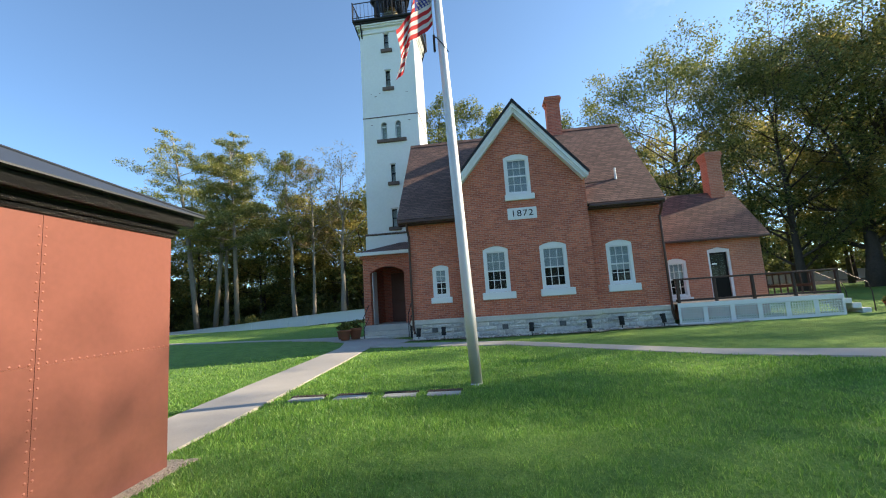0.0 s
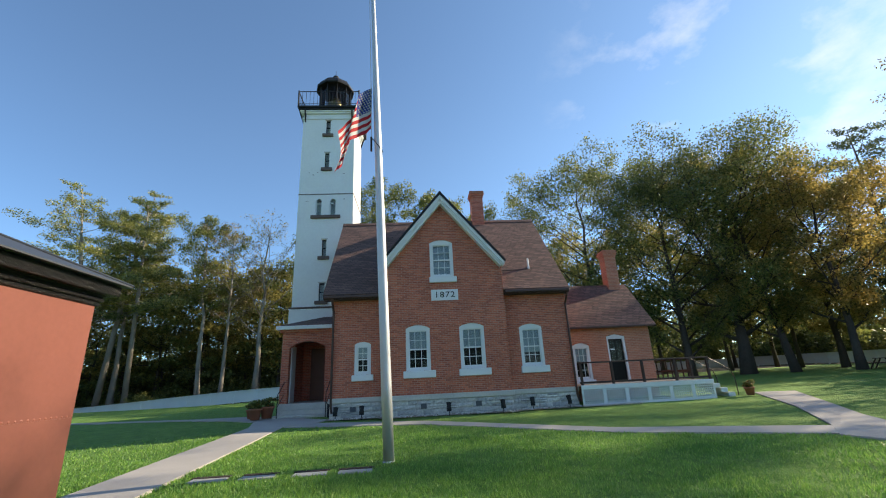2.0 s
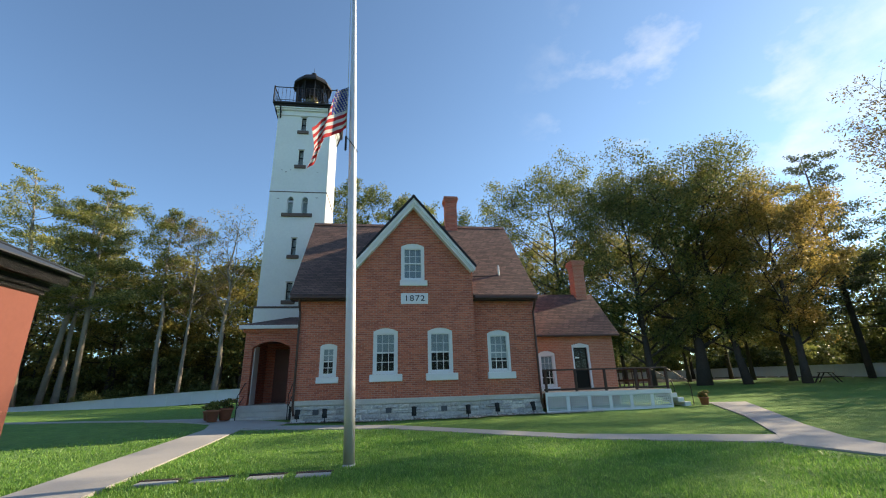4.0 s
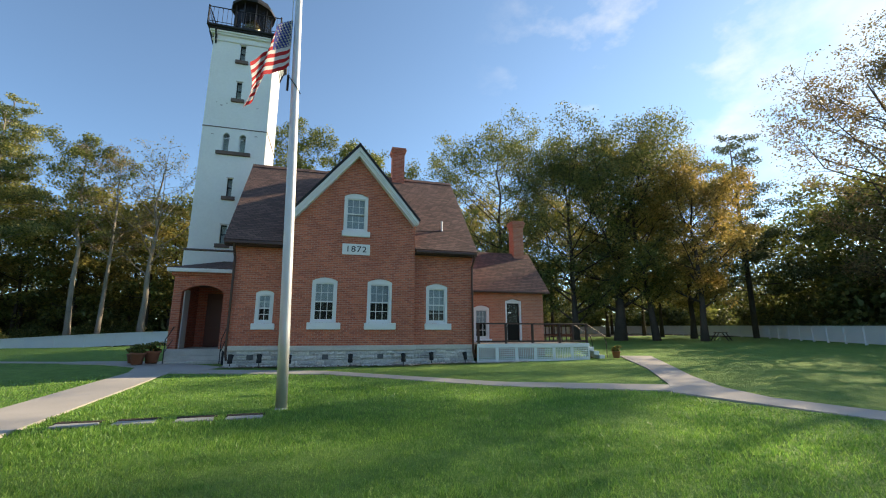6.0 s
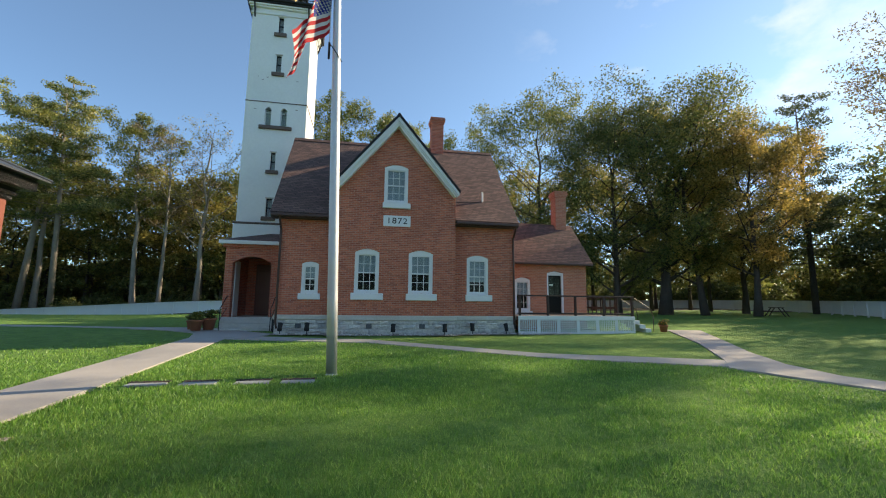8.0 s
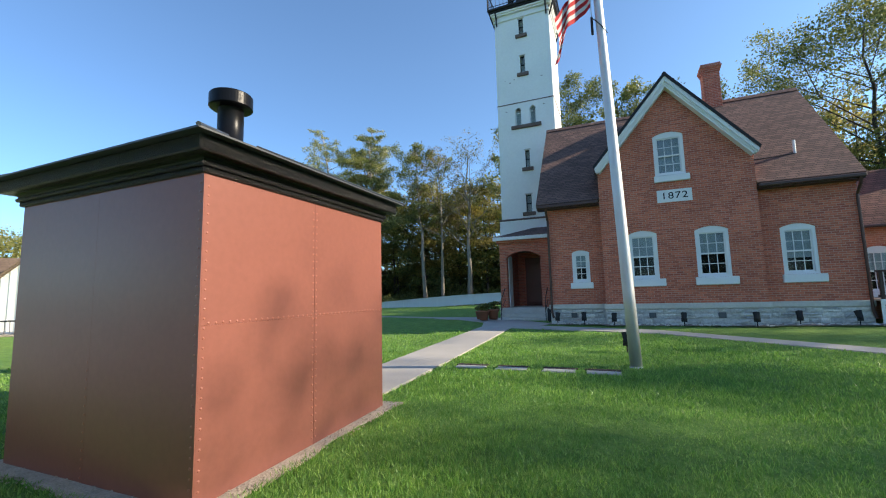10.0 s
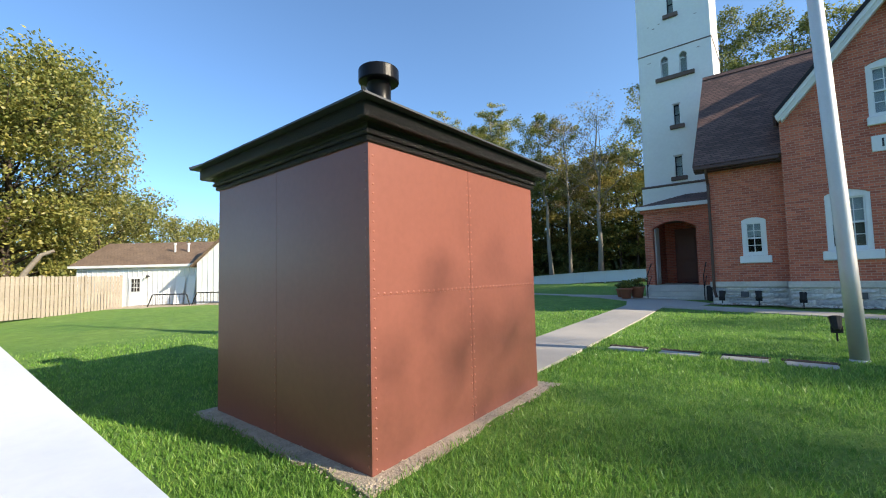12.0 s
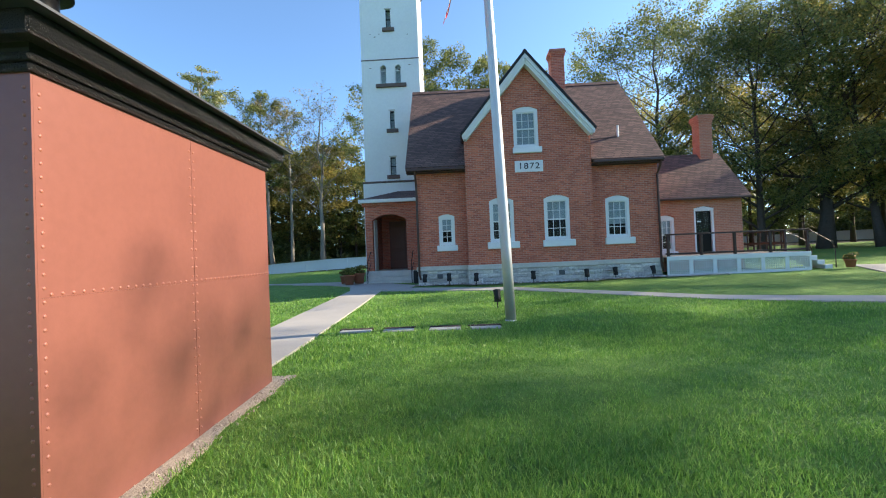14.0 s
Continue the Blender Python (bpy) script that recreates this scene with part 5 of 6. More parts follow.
def tree(label, h, spread, leaf, bark=BARK, bare=0.3, leaves=9000, size=0.1, lean=(0, 0), trunk_r=None, category="tree", limbs=14, clump=1.0, twigs=9, rise=0.72, wide_at=0.42, tuft=0.8):
    """A tapered trunk, limbs that branch twice and sprays of leaves at the twigs, standing at the origin.
    bare: the part of the height with no limbs; wide_at: where between that and the top the crown is widest."""
    t = thing("tree", label, category)
    r0 = trunk_r or h * 0.014
    wood = Mesh()
    line = []
    for i in range(9):
        u = i / 8
        line.append(Vector((lean[0] * u + rng.normal() * 0.012 * h * u, lean[1] * u + rng.normal() * 0.012 * h * u, h * 0.88 * u - (0.3 if i == 0 else 0))))
    wood.tube(line, [r0 * (1.5 if i == 0 else 1.08 if i == 1 else 1.0) * (1 - 0.9 * i / 8) + 0.02 for i in range(9)], 9)
    tips, tip_r = [], []
    for k in range(limbs):
        w = (k + rng.random()) / limbs
        u = bare + (0.99 - bare) * w
        j = min(int(u * 8), 7)
        start = line[j].lerp(line[j + 1], u * 8 - j)
        ang = k * 2.4 + rng.normal() * 0.35
        prof = (0.55 + 0.45 * w / wide_at) if w < wide_at else math.sqrt(max(0.05, 1 - ((w - wide_at) / (1.04 - wide_at)) ** 2))
        reach = spread * prof * (0.72 + 0.42 * rng.random())
        end = start + Vector((math.cos(ang) * reach, math.sin(ang) * reach, reach * (rise + 0.35 * rng.normal() * 0.5) + 0.25 * w * reach))
        if end.z > 0.93 * h:
            end.z = 0.93 * h + 0.22 * (end.z - 0.93 * h)
        mid = start.lerp(end, 0.5) + Vector((rng.normal() * 0.06 * reach, rng.normal() * 0.06 * reach, -0.07 * reach))
        rr = max(0.028, r0 * (1 - 0.85 * u) * 0.5)
        wood.tube([start, mid, end], [rr, rr * 0.6, rr * 0.18], 6)
        side = Vector((-math.sin(ang), math.cos(ang), 0))
        out = Vector((math.cos(ang), math.sin(ang), 0))
        for q in range(twigs):
            f = 0.28 + 0.7 * (q + rng.random() * 0.7) / twigs
            base = start.lerp(mid, f * 2) if f < 0.5 else mid.lerp(end, f * 2 - 1)
            sgn = 1 if q % 2 else -1
            ln = reach * (0.5 - 0.3 * f) * (0.7 + 0.6 * rng.random())
            tip = base + side * sgn * ln * 0.85 + out * ln * 0.55 + Vector((0, 0, ln * (0.1 + 0.55 * rng.random())))
            wood.tube([base, base.lerp(tip, 0.5) + Vector((0, 0, 0.07 * ln)), tip], [rr * 0.34, rr * 0.22, 0.008], 4)
            for g in (0.55, 1.0):
                tips.append(base.lerp(tip, g) + Vector(rng.normal(size=3) * 0.1 * ln))
                tip_r.append(clump * spread * (0.085 + 0.085 * rng.random()))
        tips.append(end)
        tip_r.append(clump * spread * (0.10 + 0.09 * rng.random()))
    for k in range(4):
        tips.append(Vector((line[-1].x + rng.normal() * 0.1 * spread, line[-1].y + rng.normal() * 0.1 * spread, h * (0.9 + 0.08 * rng.random()))))
        tip_r.append(clump * spread * 0.15)
    part("trunk", wood, bark, t, smooth=True)
    part("crown", leaf_cloud("crown", [tuple(q) for q in tips], tip_r, share(leaves, tip_r), size, leaf, tuft), None, t)
    return t


def pine(label, h, spread, leaves=14000, bare=0.3, mat=None, bark=None, lean=(0, 0), boughs=40, size=0.1):
    """A conifer with level boughs and flat plumes of needles."""
    t = thing("tree", label, "pine tree")
    wood = Mesh().tube([(0, 0, -0.3), (lean[0] * 0.4, lean[1] * 0.4, h * 0.5), (lean[0], lean[1], h)], [h * 0.013, h * 0.009, 0.03], 8)
    tips, tr = [], []
    for k in range(boughs):
        w = (k + rng.random() * 0.6) / boughs
        u = bare + (1 - bare) * w
        ang = k * 2.4 + rng.normal() * 0.3
        reach = spread * (0.25 + 0.95 * (1 - w) ** 0.7) * (0.55 + 0.6 * rng.random())
        s = Vector((lean[0] * u, lean[1] * u, u * h))
        e = s + Vector((math.cos(ang) * reach, math.sin(ang) * reach, reach * (0.05 + 0.3 * w)))
        wood.tube([s, s.lerp(e, 0.5) - Vector((0, 0, 0.04 * reach)), e], [0.055, 0.035, 0.01], 5)
        for q in (0.42, 0.62, 0.82, 1.0):
            tips.append(s.lerp(e, q) + Vector((rng.normal() * 0.16 * reach, rng.normal() * 0.16 * reach, 0.05 * reach)))
            tr.append(0.22 * reach + 0.24)
    part("trunk", wood, bark or BARK, t, smooth=True)
    part("crown", leaf_cloud("crown", [tuple(q) for q in tips], tr, share(leaves, tr), size, mat or NEEDLE, 0.42), None, t)
    return t


def shrub(label, h, spread, leaf, leaves=3500, size=0.1):
    t = thing("bush", label, "bush")
    wood = Mesh()
    tips, tr = [], []
    for k in range(16):
        a = k * 2.4
        r = spread * (0.15 + 0.8 * rng.random())
        e = Vector((math.cos(a) * r, math.sin(a) * r, h * (0.25 + 0.62 * rng.random())))
        wood.tube([(0.1 * math.cos(a), 0.1 * math.sin(a), -0.1), e * 0.5, e], [0.04, 0.025, 0.008], 5)
        tips += [e, e * 0.62, Vector((e.x * 0.9, e.y * 0.9, e.z * 0.4))]
        tr += [spread * 0.26, spread * 0.28, spread * 0.26]
    part("stems", wood, BARK, t)
    part("foliage", leaf_cloud("foliage", [tuple(q) for q in tips], tr, share(leaves, tr), size, leaf, 0.8), None, t)
    return t


def plant(ob, x, y, turn=0.0, scale=1.0, group=""):
    ob.matrix_basis = pose(x, y, ground_z(x, y), 0, 0, turn) @ Matrix.Scale(scale, 4)
    if group:
        ob["group"] = group
    return ob


def plant_copy(ob, x, y, turn, scale):
    c = copy_thing(ob, pose(0, 0, 0))
    c.matrix_basis = pose(x, y, ground_z(x, y), 0, 0, turn) @ Matrix.Scale(scale, 4)
    return c


# big broadleaf trees to the east of the house
plant(tree("airy pale green tree with many thin branches", 26.0, 8.0, LEAF, leaves=42000, bare=0.15, limbs=32, size=0.11, trunk_r=0.3, clump=0.95, twigs=11), 20.2, 28.0, 70)
plant(tree("tall green broadleaf tree with a dense dark crown", 20.8, 7.6, LEAF_DARK, leaves=62000, bare=0.07, limbs=34, size=0.095, clump=1.15, trunk_r=0.28, twigs=11), 24.6, 20.0)
plant(tree("thick-trunked broadleaf tree with dark lower limbs", 21.8, 7.4, LEAF, leaves=58000, bare=0.10, limbs=32, trunk_r=0.46, size=0.095, clump=1.12, lean=(1.2, -1.0), twigs=11), 28.3, 18.2, 40)
plant(tree("olive green maple with a leaning trunk", 20.5, 6.6, LEAF_YELLOW, leaves=42000, bare=0.13, limbs=26, trunk_r=0.27, size=0.095, lean=(2.2, -0.8)), 31.0, 16.4, 130)
plant(tree("maple turning gold with a leaning trunk", 15.5, 5.6, LEAF_GOLD, leaves=28000, bare=0.2, limbs=20, lean=(-0.6, -0.8), trunk_r=0.26, size=0.095), 33.6, 13.6, 10)
plant(pine("tall green pine with flat layered boughs", 22.5, 6.0, 30000, 0.2), 44.0, 17.0)
plant(tree("broad green tree with a yellowing side", 18.0, 6.2, LEAF_YELLOW, leaves=34000, bare=0.14, limbs=22, size=0.1, trunk_r=0.24), 38.0, 19.0, 80)
# trees beyond the east fence
big = plant(tree("tall maple with reddish leaves against the sun", 25.0, 8.0, LEAF_RUST, leaves=22000, bare=0.14, limbs=30, trunk_r=0.34, size=0.1, clump=1.0, twigs=11), 42.4, -3.4, 25)
plant(tree("tall leafy maple beyond the white fence", 25.0, 7.4, LEAF_DARK, leaves=20000, bare=0.16, limbs=28, size=0.1, clump=1.0, trunk_r=0.32), 46.5, -9.5, 75)
plant_copy(big, 53.0, -21.0, 140, 0.95)
plant(tree("tall open maple behind the white fence", 23.5, 7.0, LEAF_RUST, leaves=23000, bare=0.16, limbs=28, size=0.1, clump=0.95, trunk_r=0.3, twigs=11), 43.6, 3.6, 160)
mid_tree = plant(tree("mid-sized green tree beyond the fence", 13.0, 6.0, LEAF, leaves=7500, bare=0.06, limbs=22, size=0.17, clump=1.6, trunk_r=0.15, twigs=4), 52.0, 14.0)
for x, y, a, s in ((51, 20, 50, 1.0), (50, 4, 100, 1.15), (56, 27, 200, 1.1), (55, -3, 20, 1.2), (58, 42, 160, 1.15), (40, 58, 10, 1.1), (53, -13, 80, 1.1), (26, 60, 250, 1.2), (57, 12, 310, 1.3), (33, 60, 90, 1.0), (22, 34, 45, 0.9), (48, 9, 260, 1.0)):
    plant_copy(mid_tree, x, y, a, s)
hedge = plant(shrub("dense dark green bush behind the white fence", 4.8, 3.0, LEAF_DARK, 5000, 0.15), 41.0, -3.0)
for x, y, a, s in ((39.0, -9.5, 40, 1.2), (42.5, 1.5, 90, 1.5), (46.0, 7.5, 150, 1.5), (48.5, 12.5, 210, 1.4), (51.0, 18.5, 80, 1.3), (54, 24, 130, 1.2), (56, 33, 60, 1.2), (54, 48, 190, 1.2), (44, 56, 20, 1.2), (43, -5, 300, 1.6), (51, 8, 30, 1.8), (34, 58, 0, 1.3), (54, 16, 100, 1.7), (24, 60, 80, 1.4), (57, 40, 30, 1.5), (12, 58, 30, 1.4), (16, 36, 250, 1.0), (47.5, 0, 10, 1.9), (41.0, -14.5, 70, 1.5), (45, -11, 140, 1.8), (41.5, -6.5, 240, 1.5), (47, 4, 200, 2.0)):
    plant_copy(hedge, x, y, a, s)
far_bush = plant(shrub("distant rounded woodland tree", 11.0, 7.0, LEAF, 2600, 0.45), -70.0, 60.0)
# far woods all round
for k in range(46):
    a = radians(-112 + 4.4 * k)
    r = 84 + 6 * math.sin(k * 2.3)
    plant_copy(far_bush, r * math.sin(a), r * math.cos(a), k * 77 % 360, 0.95 + 0.2 * math.sin(k * 1.7))

# trees behind the house
plant(tree("green tree with a leafy rounded top behind the house", 27.0, 5.6, LEAF, leaves=17000, bare=0.45, limbs=16, size=0.11), -4.6, 33.0, 30)
plant(tree("green tree with a leafy rounded top behind the house", 25.5, 5.6, LEAF, leaves=17000, bare=0.45, limbs=16, size=0.11), 1.0, 32.5, 110)
plant(tree("green tree with a leafy rounded top behind the house", 24.5, 5.4, LEAF, leaves=14000, bare=0.45, limbs=14, size=0.11), 6.8, 34.0, 200)

# west wood: tall thin trunks
plant(pine("tall pine with yellow-green plumes and pale trunk", 28.0, 6.0, 22000, 0.42, LEAF_LIT, BARK_PALE, (-5.0, 1.0), 34), -36.6, 33.2)
plant(pine("tall pine with yellow-green plumes and pale trunk", 27.0, 5.6, 22000, 0.40, LEAF_LIT, BARK_PALE, (-2.5, 0.5), 34), -35.2, 34.2, 200)
plant(tree("tall slender tree with yellowing leaves and pale trunk", 26.0, 5.2, LEAF_LIT, BARK_PALE, leaves=20000, bare=0.46, limbs=16, trunk_r=0.30, lean=(-0.5, 0.5)), -34.2, 35.2)
plant(pine("tall dark pine with a straight pale trunk", 25.0, 5.0, 20000, 0.40, LEAF_DARK, BARK_PALE, (-1.0, 0), 32), -31.6, 33.6, 60)
plant(tree("tall green oak with an open crown", 23.6, 4.6, LEAF, BARK_PALE, leaves=15000, bare=0.50, limbs=16, trunk_r=0.27, lean=(-1.2, 0)), -24.2, 34.2, 0)
plant(tree("thin half-bare tree with sparse brown leaves", 22.5, 4.2, LEAF_RUST, BARK_PALE, leaves=6500, bare=0.44, limbs=18, trunk_r=0.22, size=0.085), -21.9, 34.4, 20)
plant(tree("half-bare forked tree with pale bark", 22.5, 4.6, LEAF_YELLOW, BARK_PALE, leaves=3200, bare=0.36, limbs=18, trunk_r=0.30, size=0.085, rise=1.1), -17.7, 33.6, 200)
plant(tree("tall green tree half hidden behind the tower", 25.0, 4.6, LEAF_LIT, leaves=14000, bare=0.35, limbs=16), -11.6, 36.0, 250)
wood_a = plant(tree("shaded woodland tree with dark leaves", 17.0, 5.4, LEAF, leaves=6500, bare=0.12, limbs=20, trunk_r=0.16, size=0.17, clump=1.6, tuft=0.5, rise=0.15, twigs=5), -28.0, 42.0)
wood_b = plant(tree("shaded woodland tree with thin trunk", 19.0, 5.4, LEAF_YELLOW, leaves=6500, bare=0.25, limbs=18, trunk_r=0.18, size=0.16, clump=1.6, tuft=0.5, rise=0.15, twigs=5), -20.0, 41.0, 70)
for x, y, a, s in ((23, 37, 0, 1.1), (29, 32, 80, 1.05), (35, 29, 160, 1.0), (40, 25.5, 240, 0.95), (43, 32, 320, 1.0), (36, 38, 50, 1.1), (28, 44, 130, 1.1), (15, 40, 210, 1.2), (44, 40, 290, 1.0)):
    plant_copy(wood_b, x, y, a, s)
k = 0
for y in (42, 47, 54):
    for x in range(-66, 30, 8):
        k += 1
        if (x, y) in ((-28, 42),):
            continue
        xx, yy = x + rng.normal() * 1.6 + 4.0 * (y % 2), y + rng.normal() * 1.5
        plant_copy(wood_a if k % 3 else wood_b, xx, yy, (k * 67) % 360, 0.85 + 0.3 * rng.random())
for x, y, a, s in ((-50, 44, 20, 1.15), (-44, 43, 130, 1.1), (-39, 44, 250, 1.15), (-34, 43, 70, 1.1), (-29, 45, 190, 1.1), (-23, 44, 310, 1.0), (-16, 43, 40, 1.0)):
    plant_copy(wood_b, x, y, a, s)
under = plant(shrub("low dark woodland bush", 3.2, 2.6, LEAF_DARK, 2600, 0.13), -30.0, 38.5)
for k in range(11):
    plant_copy(hedge, -60 + 6.0 * k + rng.normal(), 46.5 + rng.normal(), (k * 70) % 360, 1.6 + 0.3 * rng.random())
for k in range(20):
    plant_copy(under, -60 + 4.0 * k + rng.normal(), 39.5 + rng.normal() * 1.2, (k * 50) % 360, 0.6 + 0.6 * rng.random())
plant(shrub("pale green bush at the wood's edge", 2.6, 1.6, LEAF_LIT, 4200, 0.08), -29.5, 33.0)
plant(shrub("bush with yellow flowering tops by the fence", 1.9, 1.1, LEAF_GOLD, 1800, 0.07), -11.5, 31.6)

# south-west trees round the barn
plant(tree("big broadleaf tree turning yellow-green", 17.8, 7.8, LEAF_LIT, leaves=70000, bare=0.10, limbs=38, trunk_r=0.36, size=0.13, clump=1.2, twigs=11), -44.6, -13.4, 10)
plant(tree("broadleaf tree with yellow-green leaves", 15.0, 6.8, LEAF_LIT, leaves=36000, bare=0.06, limbs=26, size=0.1, clump=1.15, trunk_r=0.22), -39.5, -20.5, 80)
sw = plant(tree("green tree behind the barn", 11.0, 5.4, LEAF_LIT, leaves=7000, bare=0.08, limbs=20, size=0.145, clump=1.6, trunk_r=0.16, twigs=4), -60.0, -3.5, 40)
for x, y, a, s in ((-66, 4, 20, 0.8), (-55, -6, 160, 1.0), (-54, 1, 250, 0.75), (-56, 9, 30, 0.75), (-50, -18, 10, 1.1), (-50, -7, 200, 0.9), (-60, 12, 90, 0.8), (-56, 19, 140, 0.8), (-52, 26, 200, 0.9), (-70, -10, 50, 1.0), (-56, -14, 120, 1.0), (-52, -26, 30, 1.2), (-62, -20, 300, 1.2), (-48, 33, 10, 1.0)):
    plant_copy(sw, x, y, a, s)
lit_bush = plant(shrub("yellow-green bush by the fence", 3.6, 2.6, LEAF_LIT, 4500, 0.15), -35.5, -18.5)
plant_copy(lit_bush, -38.5, -17.2, 70, 0.9)
plant_copy(lit_bush, -33.0, -20.5, 170, 0.8)
plant_copy(lit_bush, -42.0, -10.5, 120, 1.0)
plant_copy(hedge, -46.5, -9.0, 70, 0.9)
tagged(part("dead_limb", Mesh().tube([(-39.5, -13.8, -0.4), (-39.0, -12.9, 2.2), (-38.5, -12.2, 3.4), (-38.2, -11.6, 3.7)], [0.2, 0.17, 0.14, 0.1], 8), BARK_PALE), "bare leaning pale dead tree stub", "dead tree")
# unseen trees added behind the viewer, only to be reflected in the windows
for x, y, a, s in ((-30, -52, 0, 1.2), (-16, -56, 90, 1.2), (-2, -54, 200, 1.1), (12, -57, 300, 1.2), (26, -53, 30, 1.2), (40, -48, 60, 1.2), (-44, -46, 60, 1.2)):
    plant_copy(mid_tree, x, y, a, s)

# ---------------- fences ----------------
FENCE_H = 1.30


def board_fence(name, pts, label, post_step=2.4, height=FENCE_H, cap=0.12):
    """A solid white fence along a line: posts, panels between them, and a cap rail."""
    f = thing(name, label, "fence")
    for a, b in zip(pts, pts[1:]):
        a, b = Vector(a), Vector(b)
        n = max(1, round((b - a).length / post_step))
        d = (b - a).normalized()
        nrm = Vector((-d.y, d.x))
        for i in range(n):
            p, q = a.lerp(b, i / n), a.lerp(b, (i + 1) / n)
            zp, zq = ground_z(p.x, p.y), ground_z(q.x, q.y)
            def ribbon(m, off0, off1, lo, hi, e0=0.0, e1=0.0):
                v = []
                for w, zz, e in ((p, zp, e0), (q, zq, -e1)):
                    for o in (off0, off1):
                        for h in (lo, hi):
                            u = w + nrm * o + d * e
                            v.append((u.x, u.y, zz + h))
                m.add(v, [(0, 1, 5, 4), (2, 6, 7, 3), (1, 3, 7, 5), (0, 4, 6, 2), (0, 2, 3, 1), (4, 5, 7, 6)])
            m = Mesh()
            ribbon(m, -0.02, 0.02, 0.10, height - 0.06)
            part("panel", m, WHITE, f)
            m = Mesh()
            ribbon(m, -cap, cap, height - 0.05, height)
            part("cap_rail", m, WHITE, f)
            m = Mesh()
            ribbon(m, -0.05, 0.05, height - 0.17, height - 0.052)
            part("rail", m, WHITE, f)
            m = Mesh()
            c = p
            m.cbox(c.x - 0.065, c.x + 0.065, c.y - 0.065, c.y + 0.065, zp - 0.2, zp + height - 0.055, 0.01)
            part("post", m, WHITE, f)
    return f


board_fence("board_fence", [(14, 54), (34, 52.5), (46, 46), (50, 36), (48, 25), (44.5, 16), (38.5, 7.0), (33.6, -0.6), (30.8, -7.0), (29, -16.36)], "white painted solid board fence on square posts")
board_fence("board_fence", [(0.95, -16.365), (-26.5, -16.365)], "white painted solid fence with a broad flat cap", 2.5, 1.36, 0.115)
board_fence("board_fence", [(-8, 31), (-14, 30.5), (-26, 31.0), (-42, 31.5)], "white painted board fence at the wood's edge", 2.4)

# ---------------- white barn ----------------
barn = thing("barn", "white board-and-batten outbuilding with a tan shingle roof", "barn")
B0, B1 = Vector((-35.9, -10.8)), Vector((-29.7, -5.4))
BD = (B1 - B0).normalized()
BN = Vector((BD.y, -BD.x))
BM = Matrix(((BD.x, -BN.x, 0, B0.x), (BD.y, -BN.y, 0, B0.y), (0, 0, 1, -0.25), (0, 0, 0, 1)))
barn.matrix_basis = BM
BL = (B1 - B0).length
part("wall", Mesh().box(0, BL, 0, 0.2, 0, 2.9), WHITE, barn)
part("wall", Mesh().box(0, 0.2, 0.2, 6, 0, 2.9), WHITE, barn)
k = 0
while k * 0.32 < BL - 0.1:
    part("batten", Mesh().cbox(k * 0.32, k * 0.32 + 0.05, -0.025, 0.0, 0.05, 2.85, 0.005), WHITE, barn)
    k += 1
bro = part("roof", Mesh().add(*slab((-0.4, -0.2, 2.85), (BL + 0.5, -0.2, 2.85), (BL + 0.5, 3.2, 4.55), (-0.4, 3.2, 4.55), 0.12)).add(*slab((-0.4, 6.8, 2.85), (BL + 0.5, 6.8, 2.85), (BL + 0.5, 3.2, 4.55), (-0.4, 3.2, 4.55), 0.12)), BARN_SHINGLE, barn, "tan shingle barn roof")
part("fascia", Mesh().cbox(-0.4, BL, -0.25, -0.19, 2.68, 2.84, 0.01), WHITE, bro)
for x in (5.2, 6.1):
    part("vent_pipe", Mesh().tube([(x, 1.6, 3.6), (x, 1.6, 4.25)], 0.06, 8).tube([(x, 1.6, 4.25), (x, 1.6, 4.33)], 0.1, 8), WHITE, bro)
gw0, gw1, gp = BL, BL + 7.0, -1.2
part("gable_wall", Mesh().prism([(gw0, 0), (gw1, 0), (gw1, 2.9), ((gw0 + gw1) / 2, 6.2), (gw0, 2.9)], gp, gp + 0.2), WHITE, barn)
part("gable_side", Mesh().box(gw0, gw0 + 0.2, gp + 0.2, 6, 0, 2.9), WHITE, barn)
k = 0
while k * 0.34 < 6.9:
    u = gw0 + k * 0.34
    top = 2.85 + min(u - gw0, gw1 - u) * 0.943
    part("batten", Mesh().cbox(u, u + 0.05, gp - 0.025, gp, 0.05, top, 0.005), WHITE, barn)
    k += 1
gmid = (gw0 + gw1) / 2
part("gable_roof", Mesh().add(*slab((gw0 - 0.35, gp - 0.2, 2.65), (gmid, gp - 0.2, 6.32), (gmid, 7, 6.32), (gw0 - 0.35, 7, 2.65), 0.1)).add(*slab((gw1 + 0.35, gp - 0.2, 2.65), (gmid, gp - 0.2, 6.32), (gmid, 7, 6.32), (gw1 + 0.35, 7, 2.65), 0.1)), BARN_SHINGLE, barn)
bd = part("door", Mesh().cbox(3.3, 4.2, -0.06, -0.005, 0.0, 2.05, 0.01), WHITE, barn, "white door with a nine-light window")
# opaque dark pane, indoor shade painted in place of glass
part("light", Mesh().box(3.5, 4.0, -0.075, -0.061, 1.15, 1.95), DARK_ROOM, bd)
for i in range(1, 3):
    part("bar", Mesh().box(3.5 + 0.167 * i - 0.015, 3.5 + 0.167 * i + 0.015, -0.085, -0.076, 1.15, 1.95), WHITE, bd)
part("bar", Mesh().box(3.5, 4.0, -0.09, -0.086, 1.40, 1.43), WHITE, bd)
part("bar", Mesh().box(3.5, 4.0, -0.09, -0.086, 1.67, 1.70), WHITE, bd)
